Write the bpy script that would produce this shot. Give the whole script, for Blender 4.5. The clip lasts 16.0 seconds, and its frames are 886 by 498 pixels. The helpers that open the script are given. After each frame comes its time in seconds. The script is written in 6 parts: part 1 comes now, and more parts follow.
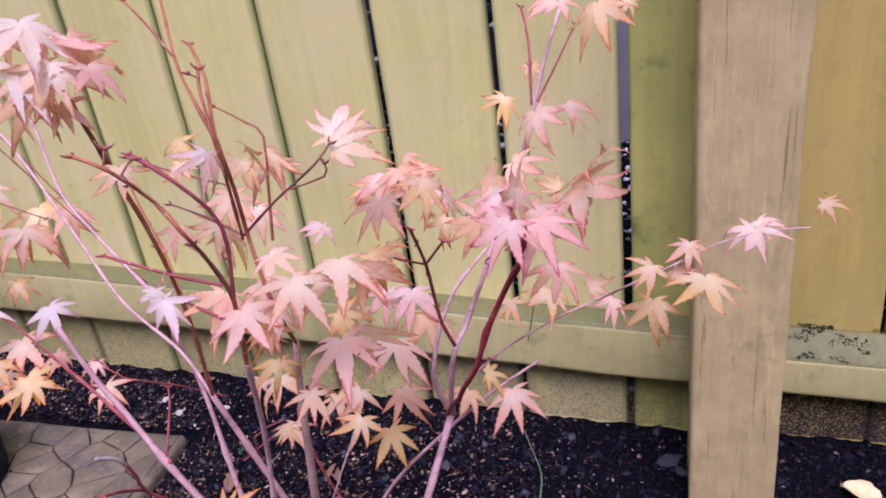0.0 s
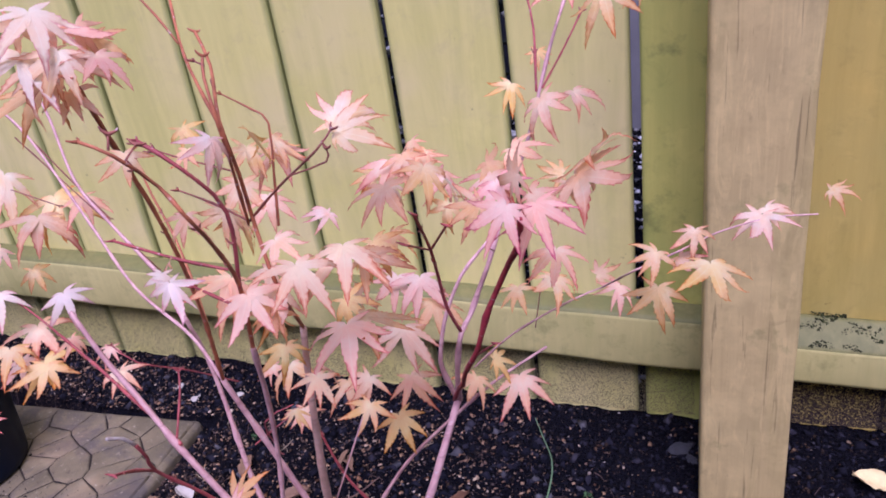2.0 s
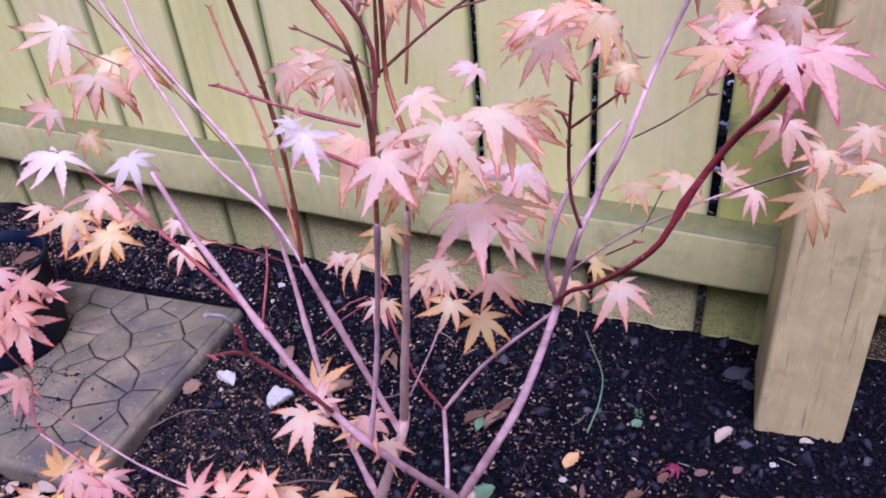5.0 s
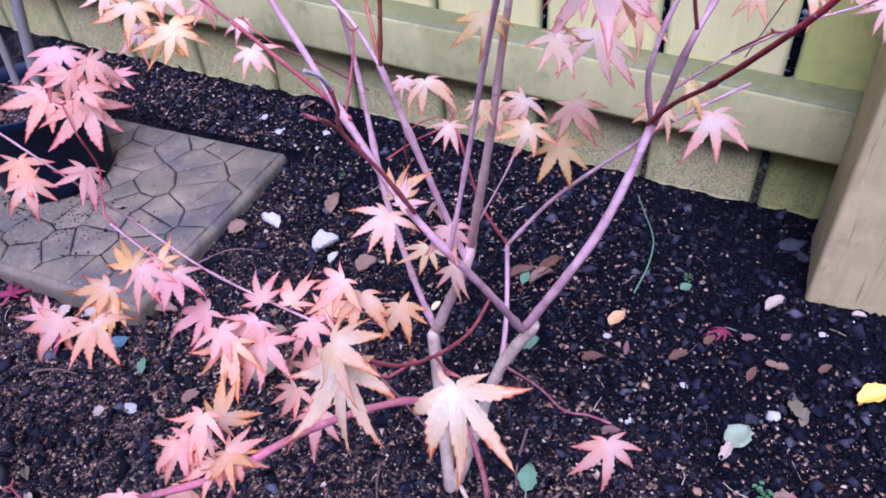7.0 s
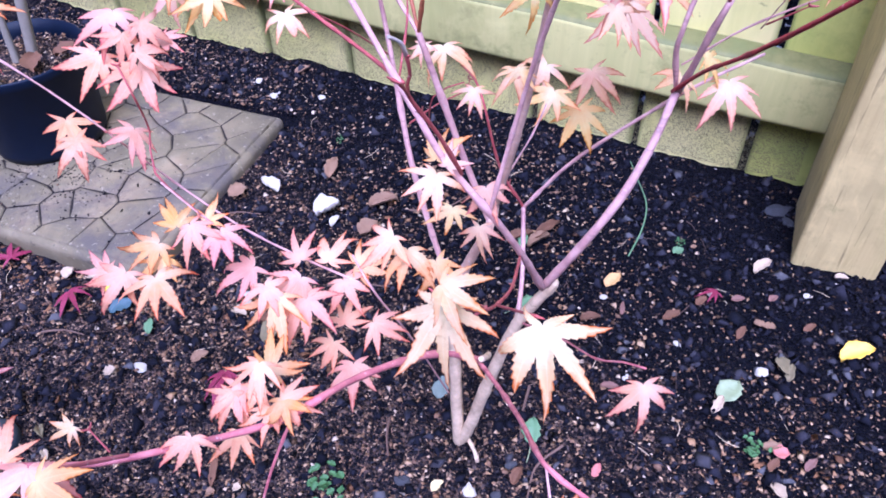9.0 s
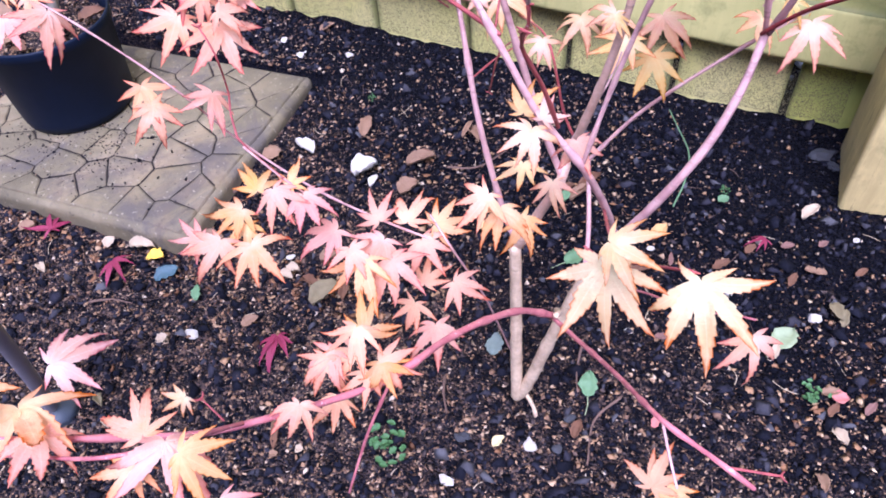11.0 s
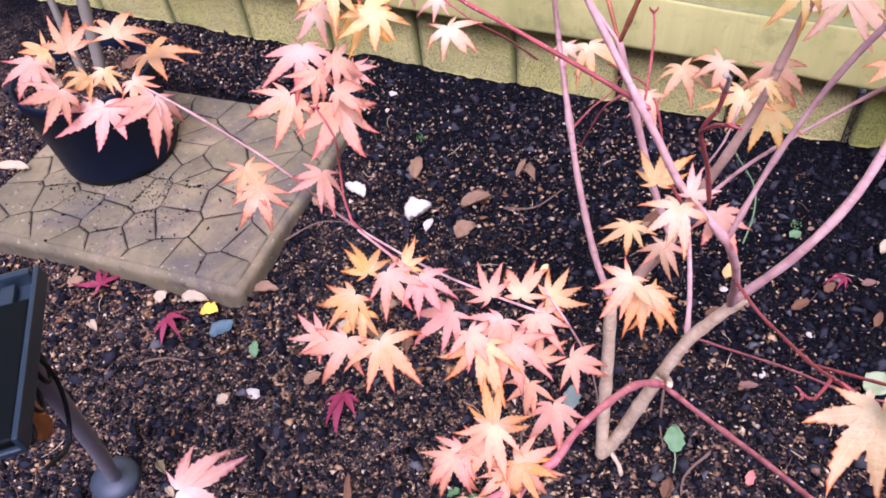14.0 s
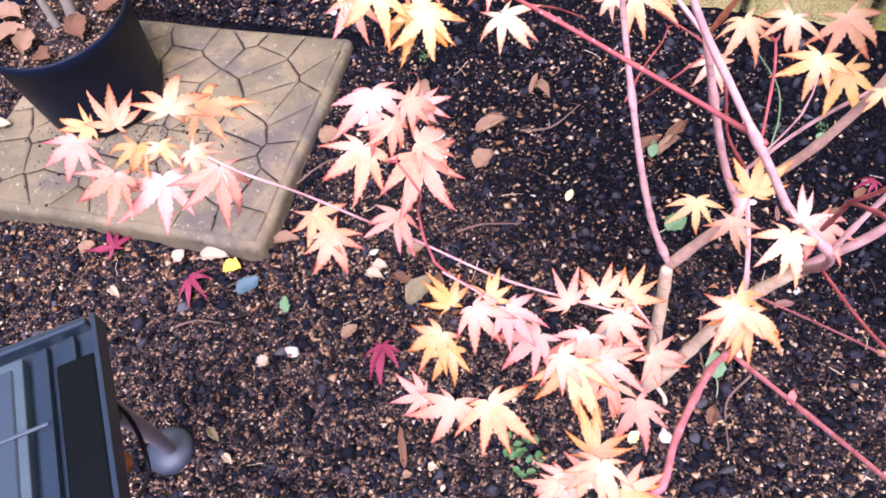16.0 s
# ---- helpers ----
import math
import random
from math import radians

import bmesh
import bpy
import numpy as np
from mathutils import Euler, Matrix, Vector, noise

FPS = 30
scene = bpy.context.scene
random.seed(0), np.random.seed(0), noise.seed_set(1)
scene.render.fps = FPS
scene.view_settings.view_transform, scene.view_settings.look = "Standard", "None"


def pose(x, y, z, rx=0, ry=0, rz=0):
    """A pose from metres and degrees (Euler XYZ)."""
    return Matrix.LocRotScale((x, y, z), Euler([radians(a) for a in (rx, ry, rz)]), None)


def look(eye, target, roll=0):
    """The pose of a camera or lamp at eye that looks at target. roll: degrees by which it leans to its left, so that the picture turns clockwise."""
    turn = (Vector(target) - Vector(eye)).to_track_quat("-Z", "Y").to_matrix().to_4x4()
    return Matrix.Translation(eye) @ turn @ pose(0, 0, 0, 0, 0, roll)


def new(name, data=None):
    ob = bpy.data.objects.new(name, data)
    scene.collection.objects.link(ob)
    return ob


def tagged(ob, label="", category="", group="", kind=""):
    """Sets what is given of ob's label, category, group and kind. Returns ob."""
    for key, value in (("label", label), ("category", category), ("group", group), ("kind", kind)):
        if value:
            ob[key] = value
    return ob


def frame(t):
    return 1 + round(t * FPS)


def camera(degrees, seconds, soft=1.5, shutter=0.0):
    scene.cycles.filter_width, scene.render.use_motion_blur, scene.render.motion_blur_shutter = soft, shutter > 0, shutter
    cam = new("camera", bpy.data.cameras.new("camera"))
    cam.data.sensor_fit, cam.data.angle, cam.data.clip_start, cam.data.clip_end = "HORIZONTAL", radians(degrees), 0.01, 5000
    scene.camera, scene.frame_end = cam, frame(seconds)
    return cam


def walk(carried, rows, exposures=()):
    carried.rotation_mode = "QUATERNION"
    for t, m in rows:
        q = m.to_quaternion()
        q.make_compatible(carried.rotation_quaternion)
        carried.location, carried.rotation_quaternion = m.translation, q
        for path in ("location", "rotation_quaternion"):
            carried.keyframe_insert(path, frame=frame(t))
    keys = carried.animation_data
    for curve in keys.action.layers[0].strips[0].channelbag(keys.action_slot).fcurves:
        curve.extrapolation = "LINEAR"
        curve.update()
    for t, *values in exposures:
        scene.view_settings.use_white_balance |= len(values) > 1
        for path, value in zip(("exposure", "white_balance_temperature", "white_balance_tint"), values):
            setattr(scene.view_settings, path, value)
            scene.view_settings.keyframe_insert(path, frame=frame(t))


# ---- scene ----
cam = camera(61.8, 16.0, 1.8)
PATH = [
    (0, (0.119, 0.22, 0.702), (-0.482, 1.921, -0.161), -8.1),
    (0.5, (0.124, 0.217, 0.703), (-0.477, 1.923, -0.151), -8.5),
    (1, (0.128, 0.216, 0.702), (-0.472, 1.919, -0.16), -8.5),
    (1.5, (0.126, 0.219, 0.701), (-0.501, 1.906, -0.171), -8.6),
    (2, (0.125, 0.218, 0.701), (-0.515, 1.895, -0.182), -8.7),
    (2.5, (0.114, 0.217, 0.698), (-0.545, 1.872, -0.212), -8.1),
    (3, (0.103, 0.222, 0.694), (-0.568, 1.853, -0.25), -8.0),
    (3.2, (0.1, 0.224, 0.693), (-0.578, 1.847, -0.259), -7.8),
    (5.3, (0.058, 0.236, 0.668), (-0.622, 1.747, -0.452), -5.8),
    (5.5, (0.055, 0.234, 0.665), (-0.634, 1.724, -0.478), -5.7),
    (6, (0.044, 0.231, 0.652), (-0.664, 1.658, -0.557), -5.2),
    (6.5, (0.04, 0.227, 0.637), (-0.664, 1.592, -0.645), -5.5),
    (7, (0.033, 0.219, 0.63), (-0.648, 1.544, -0.704), -4.8),
    (7.5, (0.025, 0.213, 0.629), (-0.625, 1.51, -0.748), -4.0),
    (8, (0.019, 0.206, 0.633), (-0.597, 1.508, -0.755), -2.5),
    (8.2, (0.017, 0.201, 0.638), (-0.586, 1.51, -0.749), -2.3),
    (10.3, (-0.017, 0.181, 0.644), (-0.583, 1.425, -0.816), -3.7),
    (10.5, (-0.022, 0.18, 0.643), (-0.587, 1.415, -0.826), -4.4),
    (11, (-0.037, 0.176, 0.64), (-0.609, 1.391, -0.842), -5.2),
    (11.5, (-0.046, 0.168, 0.644), (-0.625, 1.386, -0.833), -5.5),
    (12, (-0.058, 0.166, 0.64), (-0.647, 1.38, -0.836), -6.0),
    (12.5, (-0.067, 0.169, 0.64), (-0.657, 1.388, -0.831), -5.6),
    (13, (-0.08, 0.172, 0.646), (-0.678, 1.409, -0.808), -5.6),
    (13.5, (-0.093, 0.18, 0.646), (-0.701, 1.429, -0.793), -6.7),
    (14, (-0.107, 0.196, 0.646), (-0.716, 1.434, -0.802), -7.6),
    (14.5, (-0.144, 0.228, 0.641), (-0.728, 1.325, -0.926), -11.2),
    (15, (-0.154, 0.244, 0.665), (-0.661, 1.272, -0.973), -11.3),
    (15.5, (-0.161, 0.251, 0.676), (-0.652, 1.253, -0.984), -11.7),
    (16, (-0.176, 0.254, 0.687), (-0.662, 1.227, -0.992), -12.9),
]
EXPOSURES = [(0, 0.66, 5200, 48), (3, 0.64, 5050, 48), (5.5, 0.80, 4700, 48), (7, 1.02, 4500, 46), (8, 1.34, 4400, 42), (10.5, 1.54, 4850, 34), (12.5, 1.56, 5000, 35), (13, 1.58, 5150, 37), (14, 1.36, 5300, 38), (15, 1.76, 5350, 39), (16, 1.78, 5450, 38)]
walk(cam, [(t, look(eye, target, roll)) for t, eye, target, roll in PATH], EXPOSURES)

# ---- light ----
world = bpy.data.worlds.new("sky")
scene.world = world
world.use_nodes = True
_nt = world.node_tree
_sky = _nt.nodes.new("ShaderNodeTexSky")
_sky.sky_type, _sky.sun_disc = "NISHITA", False
_sky.sun_elevation, _sky.sun_rotation = radians(60), radians(162.2)
_sky.air_density, _sky.dust_density = 1.0, 3.0
_bg = _nt.nodes["Background"]
_bg.inputs["Strength"].default_value = 0.105
_nt.links.new(_sky.outputs["Color"], _bg.inputs["Color"])
_sun = bpy.data.lights.new("sun", "SUN")
_sun.energy, _sun.angle, _sun.color = 2.3, radians(38), (1.0, 0.96, 0.92)
new("sun", _sun).matrix_world = look((0.45, -1.4, 2.55), (0, 0, 0))


# ---- materials ----
def nodes_of(name, rough=0.7, metal=0.0, spec=0.5):
    m = bpy.data.materials.new(name)
    m.use_nodes = True
    nt = m.node_tree
    b = nt.nodes["Principled BSDF"]
    b.inputs["Roughness"].default_value = rough
    b.inputs["Metallic"].default_value = metal
    b.inputs["Specular IOR Level"].default_value = spec
    return m, nt, b


def add(nt, kind, **sets):
    n = nt.nodes.new("ShaderNode" + kind)
    for key, value in sets.items():
        n.inputs[key.replace("_", " ")].default_value = value
    return n


def coords(nt, scale=(1, 1, 1), rot=(0, 0, 0), source="Object"):
    tc, mp = add(nt, "TexCoord"), add(nt, "Mapping")
    mp.inputs["Scale"].default_value = scale
    mp.inputs["Rotation"].default_value = rot
    nt.links.new(tc.outputs[source], mp.inputs["Vector"])
    return mp.outputs["Vector"]


def ramp(nt, fac, stops):
    r = nt.nodes.new("ShaderNodeValToRGB")
    el = r.color_ramp.elements
    while len(el) < len(stops):
        el.new(0.5)
    for e, (p, c) in zip(el, stops):
        e.position, e.color = p, (*c, 1) if len(c) == 3 else c
    nt.links.new(fac, r.inputs["Fac"])
    return r.outputs["Color"]


def noise_tex(nt, vec, scale, detail=4.0, rough=0.55, distort=0.0):
    n = add(nt, "TexNoise", Scale=scale, Detail=detail, Roughness=rough, Distortion=distort)
    nt.links.new(vec, n.inputs["Vector"])
    return n.outputs["Fac"]


def mix(nt, fac, a, b, blend="MIX"):
    n = nt.nodes.new("ShaderNodeMix")
    n.data_type, n.blend_type = "RGBA", blend
    for sock, v in ((n.inputs[0], fac), (n.inputs[6], a), (n.inputs[7], b)):
        if isinstance(v, (int, float)):
            sock.default_value = v
        elif isinstance(v, tuple):
            sock.default_value = (*v, 1)
        else:
            nt.links.new(v, sock)
    return n.outputs[2]


def math_node(nt, op, a, b=0.0, clamp=False):
    n = nt.nodes.new("ShaderNodeMath")
    n.operation, n.use_clamp = op, clamp
    for sock, v in ((n.inputs[0], a), (n.inputs[1], b)):
        if isinstance(v, (int, float)):
            sock.default_value = v
        else:
            nt.links.new(v, sock)
    return n.outputs[0]


def bump(nt, b, height, strength=0.4, dist=0.002):
    n = add(nt, "Bump", Strength=strength, Distance=dist)
    nt.links.new(height, n.inputs["Height"])
    nt.links.new(n.outputs["Normal"], b.inputs["Normal"])


def info(nt, what="Random"):
    return nt.nodes.new("ShaderNodeObjectInfo").outputs[what]


def wood(name, light, dark, stain, grain=1.0, rough=0.62, moss=0.0, cracks=0.0, joints=0.0, streak=0.3, runs=0.0, flakes=0.0):
    """Weathered painted timber, grain along the object's z; moss: green growth, as a share."""
    m, nt, b = nodes_of(name, rough, 0.0, 0.35)
    v = coords(nt)
    off = nt.nodes.new("ShaderNodeVectorMath")
    off.operation = "ADD"
    rnd = math_node(nt, "MULTIPLY", info(nt), 37.0)
    nt.links.new(v, off.inputs[0])
    nt.links.new(rnd, off.inputs[1])
    v = off.outputs[0]
    mp = add(nt, "Mapping")
    mp.inputs["Scale"].default_value = (30 * grain, 30 * grain, 1.6)
    nt.links.new(v, mp.inputs["Vector"])
    fibre = noise_tex(nt, mp.outputs[0], 3.0, 6, 0.6, 0.4)
    cloud = noise_tex(nt, v, 7.0, 3, 0.5)
    fine = noise_tex(nt, v, 260.0, 3, 0.6)
    col = mix(nt, ramp(nt, fibre, [(0.5 - streak, (0, 0, 0)), (0.5 + streak, (1, 1, 1))]), dark, light)
    col = mix(nt, ramp(nt, cloud, [(0.42, (0, 0, 0)), (0.68, (0.75, 0.75, 0.75))]), col, stain)
    col = mix(nt, math_node(nt, "MULTIPLY", math_node(nt, "SUBTRACT", info(nt), 0.5), 0.35, True), col, stain)
    if runs:
        # rain runs and blotches of algae and dirt
        rm = add(nt, "Mapping")
        rm.inputs["Scale"].default_value = (14, 14, 1.7)
        nt.links.new(v, rm.inputs["Vector"])
        run = ramp(nt, noise_tex(nt, rm.outputs[0], 1.0, 6, 0.65, 0.8), [(0.48, (0, 0, 0)), (0.70, (1, 1, 1))])
        col = mix(nt, math_node(nt, "MULTIPLY", run, runs), col, tuple(c * k for c, k in zip(dark, (0.60, 0.68, 0.52))))
        blot = ramp(nt, noise_tex(nt, v, 34.0, 6, 0.7, 0.5), [(0.54, (0, 0, 0)), (0.72, (1, 1, 1))])
        col = mix(nt, math_node(nt, "MULTIPLY", blot, runs * 0.8), col, tuple(c * 0.62 for c in stain))
        pale = ramp(nt, noise_tex(nt, v, 19.0, 5, 0.65, 0.3), [(0.56, (0, 0, 0)), (0.74, (1, 1, 1))])
        col = mix(nt, math_node(nt, "MULTIPLY", pale, runs * 0.7), col, tuple(min(0.9, c * 1.2 + 0.02) for c in light))
    if flakes:
        # raised weathered fibres and knots
        km = add(nt, "Mapping")
        km.inputs["Scale"].default_value = (55, 55, 9)
        nt.links.new(v, km.inputs["Vector"])
        fl = ramp(nt, noise_tex(nt, km.outputs[0], 1.0, 6, 0.7, 1.2), [(0.53, (0, 0, 0)), (0.63, (1, 1, 1))])
        col = mix(nt, math_node(nt, "MULTIPLY", fl, flakes), col, tuple(min(0.9, c * 1.28) for c in light))
        kn = ramp(nt, noise_tex(nt, v, 21.0, 4, 0.6, 1.5), [(0.63, (0, 0, 0)), (0.72, (1, 1, 1))])
        col = mix(nt, math_node(nt, "MULTIPLY", kn, flakes), col, tuple(c * 0.6 for c in dark))
    specks = ramp(nt, noise_tex(nt, v, 95.0, 2, 0.5), [(0.20, (1, 1, 1)), (0.25, (0, 0, 0))])
    col = mix(nt, math_node(nt, "MULTIPLY", specks, 0.55), col, tuple(c * 0.35 for c in dark))
    if cracks:
        cm = add(nt, "Mapping")
        cm.inputs["Scale"].default_value = (120, 120, 3.2)
        nt.links.new(v, cm.inputs["Vector"])
        cn = noise_tex(nt, cm.outputs[0], 1.6, 5, 0.62, 0.6)
        lines = ramp(nt, cn, [(0.625, (0, 0, 0)), (0.65, (1, 1, 1))])
        col = mix(nt, math_node(nt, "MULTIPLY", lines, cracks), col, tuple(c * 0.3 for c in dark))
        warm = ramp(nt, noise_tex(nt, v, 26.0, 4, 0.6), [(0.45, (0, 0, 0)), (0.7, (1, 1, 1))])
        col = mix(nt, math_node(nt, "MULTIPLY", warm, 0.45), col, tuple(min(1, c * 1.25) for c in light))
    if joints:
        # green algae along the joints, with the grooves' shade put into its colour
        sx = nt.nodes.new("ShaderNodeSeparateXYZ")
        nt.links.new(coords(nt), sx.inputs[0])
        f = math_node(nt, "FRACT", math_node(nt, "DIVIDE", math_node(nt, "ADD", sx.outputs[0], 149 * 0.1 - 0.060), 0.149))
        f = math_node(nt, "ABSOLUTE", math_node(nt, "SUBTRACT", f, 0.5))
        f = math_node(nt, "ADD", f, math_node(nt, "MULTIPLY", math_node(nt, "SUBTRACT", cloud, 0.5), 0.10))
        f = ramp(nt, f, [(0.425, (0, 0, 0)), (0.485, (1, 1, 1))])
        col = mix(nt, math_node(nt, "MULTIPLY", f, joints), col, (0.20, 0.235, 0.055))
    if moss:
        g = ramp(nt, noise_tex(nt, v, 16.0, 5, 0.65), [(0.62 - 0.3 * moss, (0, 0, 0)), (0.8 - 0.25 * moss, (1, 1, 1))])
        col = mix(nt, math_node(nt, "MULTIPLY", g, 0.8), col, (0.145, 0.16, 0.045))
    nt.links.new(col, b.inputs["Base Color"])
    bump(nt, b, math_node(nt, "ADD", math_node(nt, "MULTIPLY", fibre, 0.8), math_node(nt, "MULTIPLY", fine, 0.3)), 0.35, 0.0015)
    return m


MAT_BOARD = wood("fence_board_paint", (0.70, 0.635, 0.205), (0.60, 0.55, 0.165), (0.69, 0.59, 0.27), joints=0.8, runs=0.34)
MAT_BOARD_GREEN = wood("fence_board_green", (0.64, 0.60, 0.14), (0.50, 0.49, 0.105), (0.38, 0.42, 0.09), moss=0.22, joints=0.6, runs=0.4)
MAT_BOARD_OCHRE = wood("fence_board_ochre", (0.58, 0.43, 0.095), (0.46, 0.345, 0.075), (0.43, 0.35, 0.09), runs=0.4)
MAT_RAIL = wood("fence_rail_paint", (0.58, 0.52, 0.19), (0.47, 0.425, 0.15), (0.34, 0.31, 0.105), moss=0.24, runs=0.5)
MAT_RAIL_TOP = wood("rail_algae", (0.20, 0.185, 0.055), (0.13, 0.13, 0.035), (0.11, 0.115, 0.03), moss=0.4, streak=0.2)
MAT_POST = wood("post_wood", (0.59, 0.46, 0.182), (0.42, 0.317, 0.122), (0.43, 0.338, 0.136), 1.6, cracks=0.6, streak=0.3, runs=0.34, flakes=0.35, moss=0.08)


def island_ramp(nt, stops):
    g = nt.nodes.new("ShaderNodeNewGeometry")
    return ramp(nt, g.outputs["Random Per Island"], stops)


def make_soil():
    """Crumbly bed: black along the fence, browner toward the open side."""
    m, nt, b = nodes_of("black_soil", 0.95, 0, 0.05)
    v = coords(nt)
    n1 = noise_tex(nt, v, 55.0, 6, 0.7)
    cells = []
    for scale in (300.0, 640.0):
        vor = add(nt, "TexVoronoi", Scale=scale)
        nt.links.new(v, vor.inputs["Vector"])
        sep = nt.nodes.new("ShaderNodeSeparateColor")
        nt.links.new(vor.outputs["Color"], sep.inputs[0])
        cells.append((sep.outputs[0], vor.outputs["Distance"]))
    pick = mix(nt, ramp(nt, noise_tex(nt, v, 130.0, 2), [(0.45, (0, 0, 0)), (0.55, (1, 1, 1))]), cells[0][0], cells[1][0])
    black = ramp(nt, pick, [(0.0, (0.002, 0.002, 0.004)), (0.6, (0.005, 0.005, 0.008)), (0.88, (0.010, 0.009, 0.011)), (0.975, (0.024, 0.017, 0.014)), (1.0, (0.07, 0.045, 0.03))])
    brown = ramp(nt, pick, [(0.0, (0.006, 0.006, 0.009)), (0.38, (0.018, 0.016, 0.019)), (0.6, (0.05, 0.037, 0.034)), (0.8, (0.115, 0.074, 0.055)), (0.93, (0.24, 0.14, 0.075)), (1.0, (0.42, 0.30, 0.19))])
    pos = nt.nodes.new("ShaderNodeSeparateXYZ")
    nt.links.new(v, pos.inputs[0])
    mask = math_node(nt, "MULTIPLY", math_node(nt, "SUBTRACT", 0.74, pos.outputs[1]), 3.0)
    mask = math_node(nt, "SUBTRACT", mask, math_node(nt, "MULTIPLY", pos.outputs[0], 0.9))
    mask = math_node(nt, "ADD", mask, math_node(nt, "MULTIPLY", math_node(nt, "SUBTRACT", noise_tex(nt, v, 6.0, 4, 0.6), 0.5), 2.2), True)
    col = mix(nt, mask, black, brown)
    col = mix(nt, math_node(nt, "MULTIPLY", ramp(nt, n1, [(0.42, (1, 1, 1)), (0.54, (0, 0, 0))]), 0.82), col, (0.004, 0.004, 0.006))
    nt.links.new(col, b.inputs["Base Color"])
    bump(nt, b, math_node(nt, "SUBTRACT", n1, math_node(nt, "MULTIPLY", cells[0][1], 1.2)), 0.9, 0.004)
    return m


def make_crumbs(name, stops):
    m, nt, b = nodes_of(name, 0.9, 0, 0.1)
    col = island_ramp(nt, stops)
    nt.links.new(col, b.inputs["Base Color"])
    bump(nt, b, noise_tex(nt, coords(nt), 600.0, 3), 0.5, 0.001)
    return m


MAT_SOIL = make_soil()
MAT_CRUMBS = make_crumbs("brown_crumbs", [(0.0, (0.014, 0.013, 0.017)), (0.20, (0.042, 0.034, 0.036)), (0.38, (0.105, 0.072, 0.056)), (0.58, (0.20, 0.115, 0.068)), (0.80, (0.34, 0.20, 0.10)), (0.94, (0.46, 0.31, 0.18)), (1.0, (0.60, 0.48, 0.34))])
MAT_CRUMBS_DARK = make_crumbs("black_crumbs", [(0.0, (0.003, 0.003, 0.005)), (0.70, (0.005, 0.005, 0.008)), (0.86, (0.011, 0.010, 0.011)), (0.955, (0.035, 0.022, 0.014)), (0.983, (0.14, 0.08, 0.04)), (0.995, (0.34, 0.25, 0.16)), (1.0, (0.52, 0.45, 0.37))])
MAT_LUMPS = make_crumbs("blue_black_lumps", [(0.0, (0.005, 0.005, 0.008)), (0.6, (0.011, 0.011, 0.017)), (0.84, (0.026, 0.024, 0.032)), (0.95, (0.045, 0.042, 0.048)), (1.0, (0.095, 0.09, 0.092))])
MAT_GRAVEL = make_crumbs("pale_gravel", [(0.0, (0.008, 0.008, 0.01)), (0.66, (0.02, 0.02, 0.022)), (0.74, (0.2, 0.2, 0.19)), (0.86, (0.45, 0.44, 0.43)), (1.0, (0.75, 0.74, 0.73))])


def make_concrete():
    m, nt, b = nodes_of("cast_concrete", 0.85, 0, 0.3)
    v = coords(nt)
    n1, n2 = noise_tex(nt, v, 14.0, 5, 0.6), noise_tex(nt, v, 300.0, 4, 0.65)
    col = ramp(nt, n1, [(0.3, (0.105, 0.086, 0.045)), (0.55, (0.18, 0.145, 0.076)), (0.78, (0.29, 0.24, 0.14))])
    col = mix(nt, ramp(nt, noise_tex(nt, v, 9.0, 6, 0.7, 0.6), [(0.47, (0, 0, 0)), (0.62, (0.85, 0.85, 0.85))]), col, (0.085, 0.072, 0.062))
    col = mix(nt, ramp(nt, noise_tex(nt, v, 13.0, 4, 0.6), [(0.52, (0, 0, 0)), (0.72, (0.28, 0.28, 0.28))]), col, (0.36, 0.23, 0.10))
    col = mix(nt, ramp(nt, noise_tex(nt, v, 70.0, 5, 0.7), [(0.60, (0, 0, 0)), (0.68, (0.7, 0.7, 0.7))]), col, (0.05, 0.042, 0.03))
    col = mix(nt, ramp(nt, noise_tex(nt, v, 150.0, 3, 0.6), [(0.64, (0, 0, 0)), (0.70, (0.6, 0.6, 0.6))]), col, (0.42, 0.36, 0.24))
    col = mix(nt, math_node(nt, "MULTIPLY", n2, 0.35), col, (0.12, 0.1, 0.07))
    nt.links.new(col, b.inputs["Base Color"])
    bump(nt, b, math_node(nt, "ADD", n1, n2), 0.5, 0.002)
    return m


MAT_STONE = make_concrete()


def plain(name, col, rough=0.5, metal=0.0, spec=0.5, vary=0.12, scale=60.0, bumpy=0.15):
    m, nt, b = nodes_of(name, rough, metal, spec)
    v = coords(nt)
    n = noise_tex(nt, v, scale, 4, 0.6)
    c = mix(nt, n, tuple(x * (1 - vary) for x in col), tuple(min(1, x * (1 + vary)) for x in col))
    nt.links.new(c, b.inputs["Base Color"])
    r = math_node(nt, "ADD", math_node(nt, "MULTIPLY", noise_tex(nt, v, scale * 0.4, 3), 0.25), rough - 0.12, True)
    nt.links.new(r, b.inputs["Roughness"])
    bump(nt, b, n, bumpy, 0.001)
    return m


MAT_POT = plain("black_plastic", (0.004, 0.008, 0.020), 0.5, 0, 0.16, 0.3, 40)
MAT_LAMP = plain("navy_plastic", (0.013, 0.023, 0.032), 0.34, 0, 0.5, 0.25, 50)


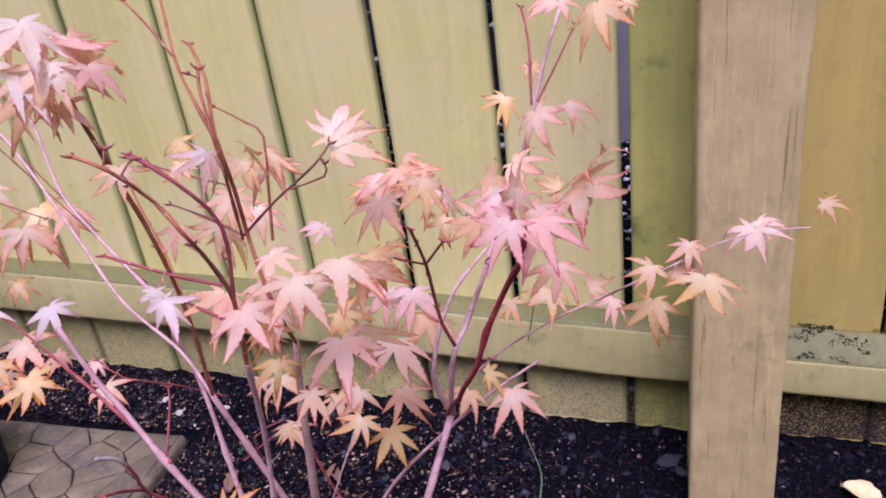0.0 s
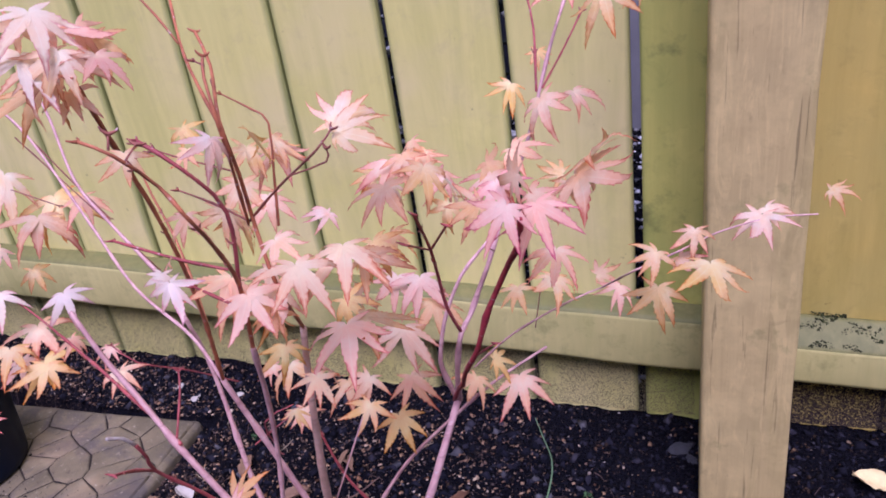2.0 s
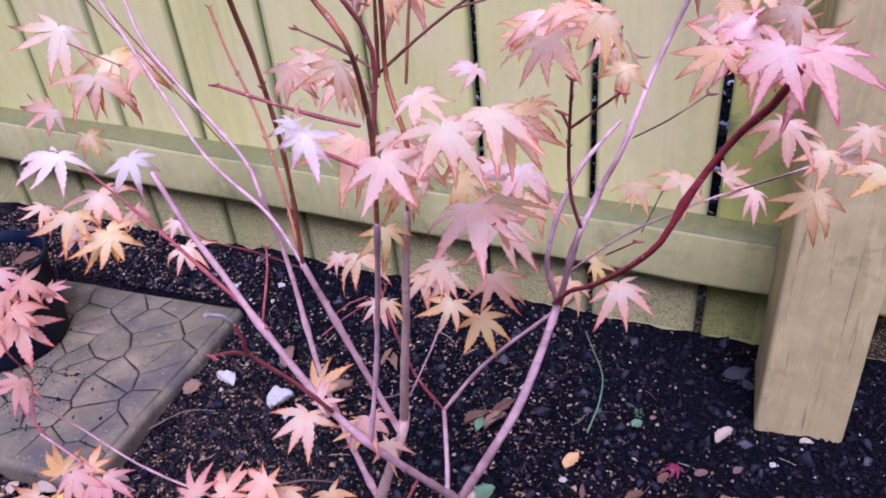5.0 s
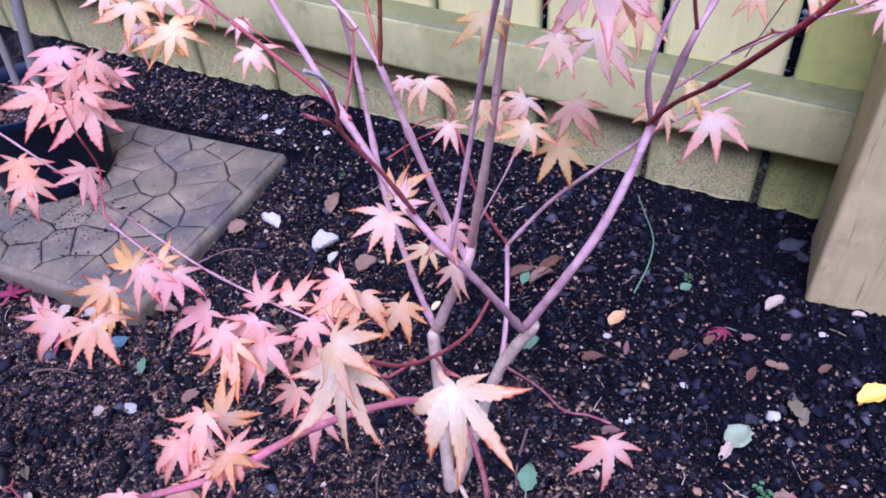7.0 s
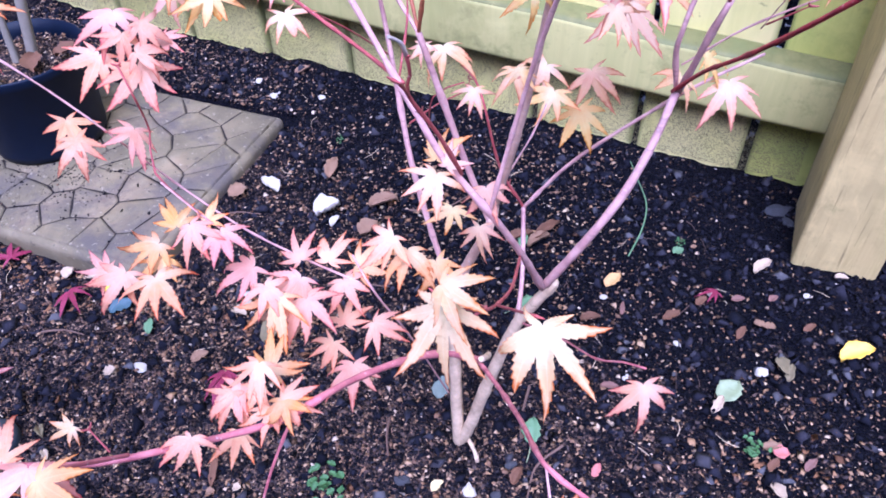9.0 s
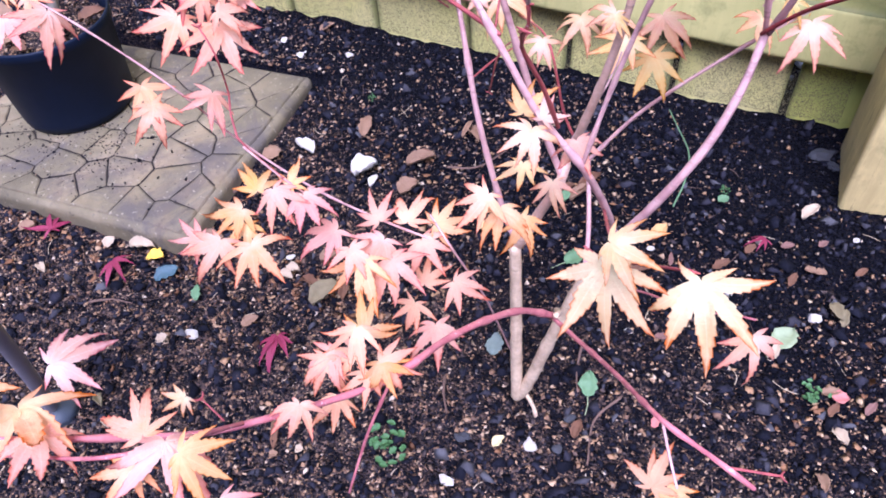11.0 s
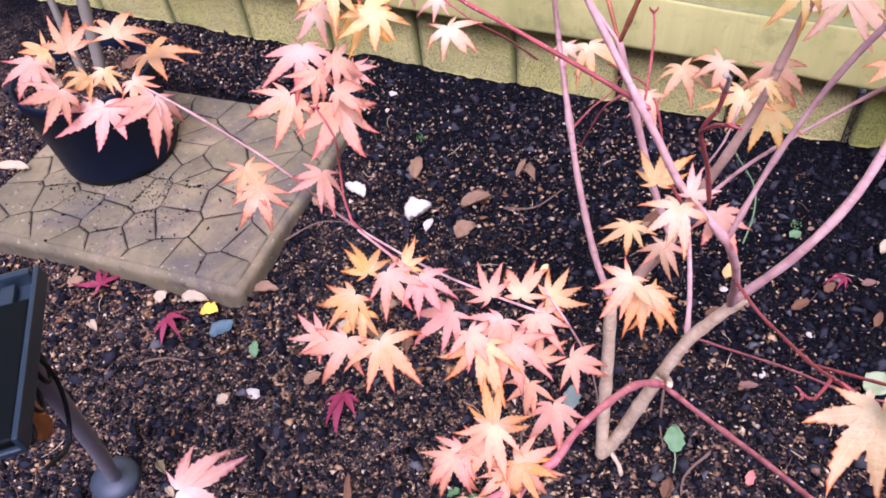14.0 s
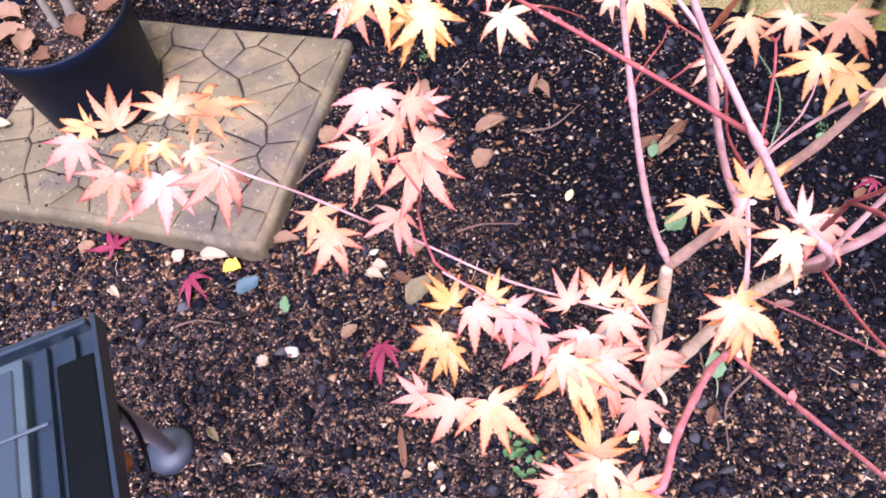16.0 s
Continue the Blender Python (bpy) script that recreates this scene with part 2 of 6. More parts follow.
# ---- mesh helpers ----
def mesh_object(name, verts, faces, material, parent=None, label="", smooth=False):
    me = bpy.data.meshes.new(name)
    me.from_pydata([tuple(v) for v in verts], [], [tuple(f) for f in faces])
    me.materials.append(material)
    if smooth:
        me.polygons.foreach_set("use_smooth", [True] * len(me.polygons))
    me.update()
    ob = new(name, me)
    if parent:
        ob.parent = parent
    if label:
        ob["label"] = label
    return ob


def part(name, bm, material, parent=None, label="", smooth=False):
    me = bpy.data.meshes.new(name)
    bmesh.ops.recalc_face_normals(bm, faces=bm.faces)
    bm.to_mesh(me)
    bm.free()
    me.materials.append(material)
    if smooth:
        me.polygons.foreach_set("use_smooth", [True] * len(me.polygons))
    ob = new(name, me)
    if parent:
        ob.parent = parent
    if label:
        ob["label"] = label
    return ob


def empty(name, place, label, category, group="", kind=""):
    e = new(name)
    e.location = place
    e.empty_display_size = 0.05
    return tagged(e, label, category, group, kind)


def box_bm(x0, x1, y0, y1, z0, z1, bevel=0.003, seg=2, cuts=0, wob=0.0, seed=0):
    bm = bmesh.new()
    bmesh.ops.create_cube(bm, size=1.0)
    for v in bm.verts:
        v.co = Vector(((x0 + x1) / 2 + v.co.x * (x1 - x0), (y0 + y1) / 2 + v.co.y * (y1 - y0), (z0 + z1) / 2 + v.co.z * (z1 - z0)))
    if bevel:
        bmesh.ops.bevel(bm, geom=list(bm.edges), offset=bevel, segments=seg, affect="EDGES", profile=0.6)
    if cuts:
        for axis, a, b in ((0, x0, x1), (1, y0, y1), (2, z0, z1)):
            n = int((b - a) / cuts)
            for k in range(1, n):
                no = Vector((axis == 0, axis == 1, axis == 2))
                co = Vector((0, 0, 0)) + no * (a + (b - a) * k / n)
                bmesh.ops.bisect_plane(bm, geom=list(bm.verts) + list(bm.edges) + list(bm.faces), plane_co=co, plane_no=no)
        for v in bm.verts:
            v.co += wob * Vector((noise.noise(v.co * 9 + Vector((seed, 0, 0))), noise.noise(v.co * 9 + Vector((0, seed, 5))), noise.noise(v.co * 9 + Vector((7, 0, seed)))))
    return bm


def tube(points, r0, r1, sides=7, knots=True, seed=0, cap=True):
    """Verts and faces of a tapered, slightly crooked stem through the points, swollen at its nodes."""
    rng = random.Random(seed)
    p = [Vector(q) for q in points]
    if len(p) == 2:
        p.insert(1, p[0].lerp(p[1], 0.5))
    ext = [p[0] * 2 - p[1]] + p + [p[-1] * 2 - p[-2]]
    path = []
    for i in range(1, len(ext) - 2):
        a, b, c, d = ext[i - 1 : i + 3]
        n = max(2, min(8, int((c - b).length / 0.008)))
        for k in range(n):
            t = k / n
            path.append(0.5 * ((2 * b) + (c - a) * t + (2 * a - 5 * b + 4 * c - d) * t * t + (3 * b - a - 3 * c + d) * t ** 3))
    path.append(p[-1])
    total = sum((path[i + 1] - path[i]).length for i in range(len(path) - 1)) or 1e-6
    side = Vector((0.3, 0.9, 0.2))
    verts, faces, run = [], [], 0.0
    step = 0.035 * rng.uniform(0.8, 1.2)
    for i, q in enumerate(path):
        if i:
            run += (path[i] - path[i - 1]).length
        d = (path[min(i + 1, len(path) - 1)] - path[max(i - 1, 0)]).normalized()
        u = side.cross(d)
        u = u.normalized() if u.length > 1e-4 else Vector((1, 0, 0))
        side = d.cross(u)
        w = side.normalized()
        r = r0 + (r1 - r0) * run / total
        if knots:
            k = abs((run / step) % 1.0 - 0.5)
            r *= 1 + (0.42 if r0 < 0.003 else 0.12) * max(0.0, 1 - k / 0.10) + 0.06 * rng.uniform(-1, 1)
        for s in range(sides):
            a = 2 * math.pi * s / sides
            verts.append(q + (u * math.cos(a) + w * math.sin(a)) * r)
    rings = len(path)
    if cap:
        # rounded ends
        ends = []
        for q, d, r, ring in ((path[0], (path[0] - path[1]).normalized(), r0, verts[:sides]), (path[-1], (path[-1] - path[-2]).normalized(), r1, verts[-sides:])):
            ends.append([q + (w - q) * 0.6 + d * r * 0.75 for w in ring])
        verts = ends[0] + verts + ends[1]
        rings += 2
    for i in range(rings - 1):
        for s in range(sides):
            t = (s + 1) % sides
            faces.append((i * sides + s, i * sides + t, (i + 1) * sides + t, (i + 1) * sides + s))
    if cap:
        faces.append(tuple(range(sides))[::-1])
        faces.append(tuple((rings - 1) * sides + s for s in range(sides)))
    return verts, faces


# ---- ground ----
def ground_height(x, y):
    """Level bed that rises a little to the west along the fence, with small lumps."""
    near = max(0.0, min(1.0, (y - 0.6) / 0.4))
    near = near * near * (3 - 2 * near)
    h = near * 0.05 * max(-0.12, min(1.2, -x - 0.05))
    q = Vector((x, y, 0))
    h += 0.006 * noise.noise(q * 9) + 0.004 * noise.noise(q * 27 + Vector((3, 1, 0)))
    if abs(x) < 2 and -1 < y < 2:
        h += 0.0035 * noise.noise(q * 60 + Vector((0, 4, 1))) + 0.0032 * noise.noise(q * 110 + Vector((5, 2, 1)))
    if -1.01 < x < -0.550 and 0.583 < y < 0.937:
        h = min(h, 0.012)
    return h - 0.002


def make_ground():
    def steps(a, b, s, far):
        inner = list(np.arange(a, b + s / 2, s))
        out, d, x = [], s, b
        while x < far:
            d *= 1.35
            x += d
            out.append(x)
        return [a - (o - b) for o in reversed(out)] + inner + out

    xs, ys = steps(-1.6, 0.75, 0.0075, 400.0), steps(-0.1, 1.35, 0.0075, 400.0)
    verts = [(x, y, ground_height(x, y)) for y in ys for x in xs]
    w = len(xs)
    faces = [(j * w + i, j * w + i + 1, (j + 1) * w + i + 1, (j + 1) * w + i) for j in range(len(ys) - 1) for i in range(w - 1)]
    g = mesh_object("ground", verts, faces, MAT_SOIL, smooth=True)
    return tagged(g, "dark moist garden soil of a planting bed", "soil", kind="structure")


make_ground()


# ---- fence ----
BOARD_Y, PITCH, GAP_X = 1.076, 0.149, 0.060


def rail_bottom(x):
    return 0.096 + (0.123 - x) * 0.062


def gap_width(g):
    return {0: 0.0105, -1: 0.0080, -2: 0.0080}.get(g, 0.0035 if g < 0 else 0.006)


fence = empty("fence", (0, 0, 0), "olive-yellow painted wooden board fence with mossy rail", "fence", kind="structure")
for k in range(-20, 15):
    x0, x1 = GAP_X + PITCH * k, GAP_X + PITCH * (k + 1)
    back = 0.0012 * math.sin(k * 2.3)
    bm = box_bm(x0 + gap_width(k) / 2, x1 - gap_width(k + 1) / 2, BOARD_Y + back, BOARD_Y + 0.017 + back, -0.05, 1.75, 0.006, 3)
    part("board", bm, MAT_BOARD_GREEN if k == 0 else MAT_BOARD_OCHRE if k > 0 else MAT_BOARD, fence)


def make_rail(x0, x1, seed, worn):
    bm = box_bm(x0, x1, 1.037, BOARD_Y - 0.002, 0, 0.086, 0.008, 3, 0.05, 0.0022, seed)
    for v in bm.verts:
        if v.co.z > 0.04:
            v.co.z -= worn * max(0.0, min(1.0, (BOARD_Y - v.co.y) / 0.036))
        v.co.z += rail_bottom(v.co.x)
    ob = part("rail", bm, MAT_RAIL, fence, "mossy green horizontal rail", True)
    ob.data.materials.append(MAT_RAIL_TOP)
    for p in ob.data.polygons:
        p.material_index = 1 if p.normal.z > 0.55 else 0
    return ob


make_rail(-2.9, 0.183, 3, 0.008)
worn_rail = make_rail(0.185, 2.25, 8, 0.030)
post = tagged(part("fence_post", box_bm(0.136, 0.229, 0.917, 1.036, -0.1, 1.8, 0.006, 3, 0.04, 0.0016, 2), MAT_POST, None, "", True), "square weathered brown timber fence post", "post", kind="structure")

# ---- stepping stone ----
STONE = (-1.000, -0.571, 0.592, 0.928)


def clip_cell(poly, a, b):
    """Keep the part of a polygon nearer to a than to b."""
    mid, d, out = (a + b) / 2, b - a, []
    for i, p in enumerate(poly):
        q = poly[(i + 1) % len(poly)]
        fp, fq = (p - mid).dot(d), (q - mid).dot(d)
        if fp <= 0:
            out.append(p)
        if fp * fq < 0:
            out.append(p.lerp(q, fp / (fp - fq)))
    return out


MAT_JOINT = plain("joint_dirt", (0.022, 0.017, 0.013), 0.9, 0, 0.2, 0.5, 90, 0.5)


def make_stone():
    x0, x1, y0, y1 = STONE
    cx, cy = (x0 + x1) / 2, (y0 + y1) / 2
    hx, hy = (x1 - x0) / 2, (y1 - y0) / 2
    bm = box_bm(-hx, hx, -hy, hy, -0.02, 0.0268, 0.011, 4, 0.015, 0.0022, 4)
    slab = part("stepping_stone", bm, MAT_STONE, None, "", True)
    slab.matrix_world = pose(cx, cy, 0, 0, 0, 1.2)
    tagged(slab, "buff cast concrete stepping stone with crazy-paving relief", "paver")
    rng = random.Random(11)
    seeds = []
    n = 7
    for i in range(n + 1):
        for j in range(n):
            seeds.append(Vector((-hx + (i + 0.5 + rng.uniform(-0.42, 0.42)) * 2 * hx / (n + 1), -hy + (j + 0.5 + rng.uniform(-0.42, 0.42)) * 2 * hy / n)))
    dirt = part("joint_dirt", box_bm(-hx + 0.013, hx - 0.013, -hy + 0.013, hy - 0.013, 0.020, 0.0290, 0, 1), MAT_JOINT, slab, "dark soil packed in the grooves")
    for a in seeds:
        e = 0.008
        poly = [Vector((-hx + e, -hy + e)), Vector((hx - e, -hy + e)), Vector((hx - e, hy - e)), Vector((-hx + e, hy - e))]
        for b in seeds:
            if b is not a and poly:
                poly = clip_cell(poly, a, b)
        if len(poly) < 3:
            continue
        c = sum(poly, Vector((0, 0))) / len(poly)
        rim, lip, top = [], [], []
        for i, p in enumerate(poly):
            q = poly[(i + 1) % len(poly)]
            for t in (0.0, 0.35, 0.7):
                w = p.lerp(q, t)
                w = w + (c - w).normalized() * (0.0001 + 0.0014 * rng.random() ** 1.6)
                rim.append(w)
        z = 0.0302 + rng.uniform(-0.0006, 0.0008)
        verts = [(w.x, w.y, 0.0235) for w in rim]
        for k, dz in ((0.0008, -0.0006), (0.0036, 0.0)):
            verts += [((w + (c - w).normalized() * k).x, (w + (c - w).normalized() * k).y, z + dz) for w in rim]
        m = len(rim)
        faces = [tuple(2 * m + i for i in range(m))]
        for r in range(2):
            faces += [(r * m + i, r * m + (i + 1) % m, (r + 1) * m + (i + 1) % m, (r + 1) * m + i) for i in range(m)]
        mesh_object("paving_relief", verts, faces, MAT_STONE, slab, "", True)
    return slab


make_stone()


# ---- nursery pot on the stone ----
def lathe(profile, sides=40):
    verts = [(r * math.cos(2 * math.pi * s / sides), r * math.sin(2 * math.pi * s / sides), z) for r, z in profile for s in range(sides)]
    faces = [(i * sides + s, i * sides + (s + 1) % sides, (i + 1) * sides + (s + 1) % sides, (i + 1) * sides + s) for i in range(len(profile) - 1) for s in range(sides)]
    return verts, faces


def crumb_cloud(name, points, sizes, material, parent=None, seed=1):
    """Many small angular crumbs in one mesh, a lopsided octahedron each."""
    r = np.random.RandomState(seed)
    n = len(points)
    base = np.array([(1, 0, 0), (-1, 0, 0), (0, 1, 0), (0, -1, 0), (0, 0, 1), (0, 0, -1)], float)
    shape = base[None] * r.uniform(0.55, 1.15, (n, 6, 1)) * r.uniform(0.5, 1.3, (n, 1, 3)) + r.normal(0, 0.27, (n, 6, 3))
    ang = r.uniform(0, 2 * np.pi, (n, 1))
    c, s = np.cos(ang), np.sin(ang)
    x, y = shape[..., 0] * c - shape[..., 1] * s, shape[..., 0] * s + shape[..., 1] * c
    shape = np.stack([x, y, shape[..., 2] * 0.8], -1) * sizes[:, None, None]
    verts = (shape + points[:, None]).reshape(-1, 3)
    tri = np.array([(0, 2, 4), (2, 1, 4), (1, 3, 4), (3, 0, 4), (2, 0, 5), (1, 2, 5), (3, 1, 5), (0, 3, 5)])
    faces = (tri[None] + 6 * np.arange(n)[:, None, None]).reshape(-1, 3)
    me = bpy.data.meshes.new(name)
    me.vertices.add(len(verts))
    me.vertices.foreach_set("co", verts.ravel())
    me.loops.add(faces.size)
    me.loops.foreach_set("vertex_index", faces.ravel())
    me.polygons.add(len(faces))
    me.polygons.foreach_set("loop_start", np.arange(0, faces.size, 3))
    me.polygons.foreach_set("loop_total", np.full(len(faces), 3))
    me.update()
    me.validate()
    me.materials.append(material)
    ob = new(name, me)
    if parent:
        ob.parent = parent
    return ob


MAT_STEM_GREY = plain("grey_stem", (0.20, 0.175, 0.13), 0.8, 0, 0.3, 0.25, 120, 0.4)
MAT_TAN = plain("dry_leaf_tan", (0.215, 0.126, 0.07), 0.75, 0, 0.3, 0.3, 110, 0.5)
MAT_PALE = plain("dry_leaf_pale", (0.39, 0.296, 0.187), 0.7, 0, 0.3, 0.2, 120, 0.4)
MAT_BROWN = plain("dry_leaf_brown", (0.128, 0.0612, 0.0306), 0.8, 0, 0.3, 0.35, 120, 0.6)
MAT_YELLOW = plain("leaf_yellow", (0.80, 0.50, 0.05), 0.55, 0, 0.4, 0.2, 90, 0.3)
MAT_PURPLE = plain("leaf_purple", (0.20, 0.018, 0.045), 0.6, 0, 0.4, 0.35, 90, 0.4)
MAT_GREEN = plain("leaf_green", (0.117, 0.207, 0.09), 0.6, 0, 0.4, 0.25, 90, 0.3)
MAT_BLUE = plain("leaf_grey_blue", (0.055, 0.098, 0.108), 0.6, 0, 0.4, 0.2, 90, 0.3)
MAT_WEED = plain("weed_green", (0.055, 0.13, 0.035), 0.6, 0, 0.4, 0.35, 90, 0.3)
MAT_STRAW = plain("dry_leaf_straw", (0.66, 0.52, 0.24), 0.7, 0, 0.3, 0.25, 120, 0.4)
MAT_TWIG = plain("dead_twig", (0.14, 0.085, 0.06), 0.85, 0, 0.3, 0.3, 150, 0.5)
MAT_OLIVE = plain("dry_leaf_olive", (0.17, 0.136, 0.068), 0.75, 0, 0.3, 0.35, 110, 0.5)
MAT_PINKTAN = plain("dry_leaf_pink", (0.165, 0.085, 0.062), 0.75, 0, 0.3, 0.3, 110, 0.5)
MAT_ROSE = plain("leaf_rose_piece", (0.435, 0.15, 0.12), 0.65, 0, 0.3, 0.25, 110, 0.4)
MAT_AMBER = plain("leaf_amber_piece", (0.56, 0.32, 0.112), 0.65, 0, 0.3, 0.25, 110, 0.4)
MAT_PALEGREEN = plain("leaf_pale_green", (0.238, 0.28, 0.14), 0.6, 0, 0.4, 0.25, 70, 0.3)
MAT_GREYGREEN = plain("leaf_grey_green", (0.156, 0.189, 0.15), 0.65, 0, 0.35, 0.25, 80, 0.3)
MAT_SLATE = plain("grey_stone", (0.042, 0.042, 0.045), 0.8, 0, 0.3, 0.3, 90, 0.5)
MAT_CHALK = plain("pale_chip", (0.442, 0.399, 0.323), 0.8, 0, 0.3, 0.15, 140, 0.4)


def ovate(length, width, fold, curl, seed, rag=1.0):
    """A simple leaf blade along +y with a midrib fold, curled edges and thickness."""
    rng = random.Random(seed)
    rows, verts, faces = 10, [], []
    for i in range(rows + 1):
        s = i / rows
        w = width * 0.5 * (math.sin(math.pi * min(1.0, s * 0.97 + 0.03)) ** 0.7) * (1.12 - 0.35 * s)
        if i == rows:
            w *= 0.1
        lean = rng.uniform(-0.16, 0.16) * width
        for u in (-1, -0.55, 0, 0.55, 1):
            z = fold * abs(u) * w + curl * (u * u) * width * 0.25 - curl * length * 0.25 * (s - 0.4) ** 2 + rng.uniform(-0.07, 0.07) * width
            ragged = 1 + rag * rng.uniform(-0.34, 0.20) * abs(u)
            verts.append((u * w * ragged + lean * 0.3, (s - 0.3) * length + rng.uniform(-0.02, 0.02) * length, z))
    for i in range(rows):
        for j in range(4):
            a = i * 5 + j
            faces.append((a, a + 1, a + 6, a + 5))
    return verts, faces


def ground_leaf(x, y, length, width, turn, material, label, fold=0.3, curl=0.5, seed=0, tilt=8, lift=0.004, name="fallen_leaf", category="leaf", stalk=False):
    if x > -0.05 and material in (MAT_TAN, MAT_BROWN, MAT_PINKTAN):
        length, width, fold, curl = length * 0.78, width * 0.7, fold * 0.6, curl * 0.6
    v, f = ovate(length * 0.9, width * 0.85, fold, curl, seed, 0.6)
    ob = mesh_object(name, v, f, material, None, "", True)
    so = ob.modifiers.new("thick", "SOLIDIFY")
    so.thickness = 0.0006
    if stalk:
        sv, sf = tube([(0, -0.29 * length, 0.0), (0.03 * length, -0.6 * length, 0.001), (-0.02 * length, -0.95 * length, -0.001)], 0.0007, 0.0005, 6, False)
        mesh_object("leaf_stalk", sv, sf, MAT_PALEGREEN, ob, "pale green stalk", True)
    inside = STONE[0] < x < STONE[1] and STONE[2] < y < STONE[3]
    ob.matrix_world = pose(x, y, (0.03 if inside else ground_height(x, y)) + lift, tilt, (seed * 37) % 17 - 8, turn)
    return tagged(ob, label, category, "leaves fallen on the bed")


def make_pot():
    top, h, base = 0.089, 0.135, 0.075
    pot = empty("nursery_pot", (-0.865, 0.776, 0.030), "black plastic nursery pot of soil standing on the stone", "plant pot")
    v, f = lathe([(0.0, 0.001), (base - 0.006, 0.0), (base, 0.004), (base + 0.002, 0.015), (top - 0.003, h - 0.016), (top - 0.001, h - 0.014), (top, h - 0.003), (top - 0.0008, h), (top - 0.0025, h), (top - 0.004, h - 0.02), (base + 0.002, 0.04)], 56)
    mesh_object("body", v, f, MAT_POT, pot, "", True)
    v, f = lathe([(0.001, h - 0.018), (0.03, h - 0.017), (0.06, h - 0.020), (top - 0.0055, h - 0.024)], 40)
    fill = mesh_object("soil_fill", v, f, MAT_SOIL, pot, "dark crumbly potting soil", True)
    r = np.random.RandomState(3)
    a, d = r.uniform(0, 6.283, 900), np.sqrt(r.uniform(0, 1, 900)) * (top - 0.008)
    crumb_cloud("loose_soil", np.stack([d * np.cos(a), d * np.sin(a), np.full(900, h - 0.018)], -1), r.uniform(0.001, 0.0032, 900), MAT_CRUMBS, fill, 5)
    for k, (px, py, tx, ty, rr) in enumerate(((0.012, 0.012, 0.03, 0.05, 0.0075), (-0.004, 0.0, -0.02, 0.03, 0.005))):
        v, f = tube([(px, py, h - 0.03), ((px + tx) / 2, (py + ty) / 2, h + 0.08), (tx, ty, h + 0.2), (tx * 1.4, ty * 1.6, h + 0.38)], rr, rr * 0.7, 9, True, k)
        mesh_object("stem", v, f, MAT_STEM_GREY, pot, "grey-green woody stem", True)
    for k, (lx, ly, ln, tn) in enumerate(((0.045, -0.012, 0.04, 40), (-0.035, -0.03, 0.05, 150), (0.02, -0.055, 0.03, 250), (-0.06, 0.0, 0.045, 95), (0.058, 0.028, 0.035, 320), (-0.01, -0.045, 0.035, 20))):
        lv, lf = ovate(ln, ln * 0.7, 0.3, 0.6, 40 + k, 0.25)
        o = mesh_object("dry_leaf", lv, lf, MAT_TAN if k % 2 else MAT_BROWN, None, "", True)
        o.location, o.rotation_euler = (lx - 0.868, ly + 0.776, h + 0.022), (0.15, 0.1 * (k % 3), radians(tn))
        tagged(o, "curled dry tan leaf on the potting soil" if k % 2 else "curled dry brown leaf on the potting soil", "leaf", "dry leaves in the pot")
    return pot


make_pot()


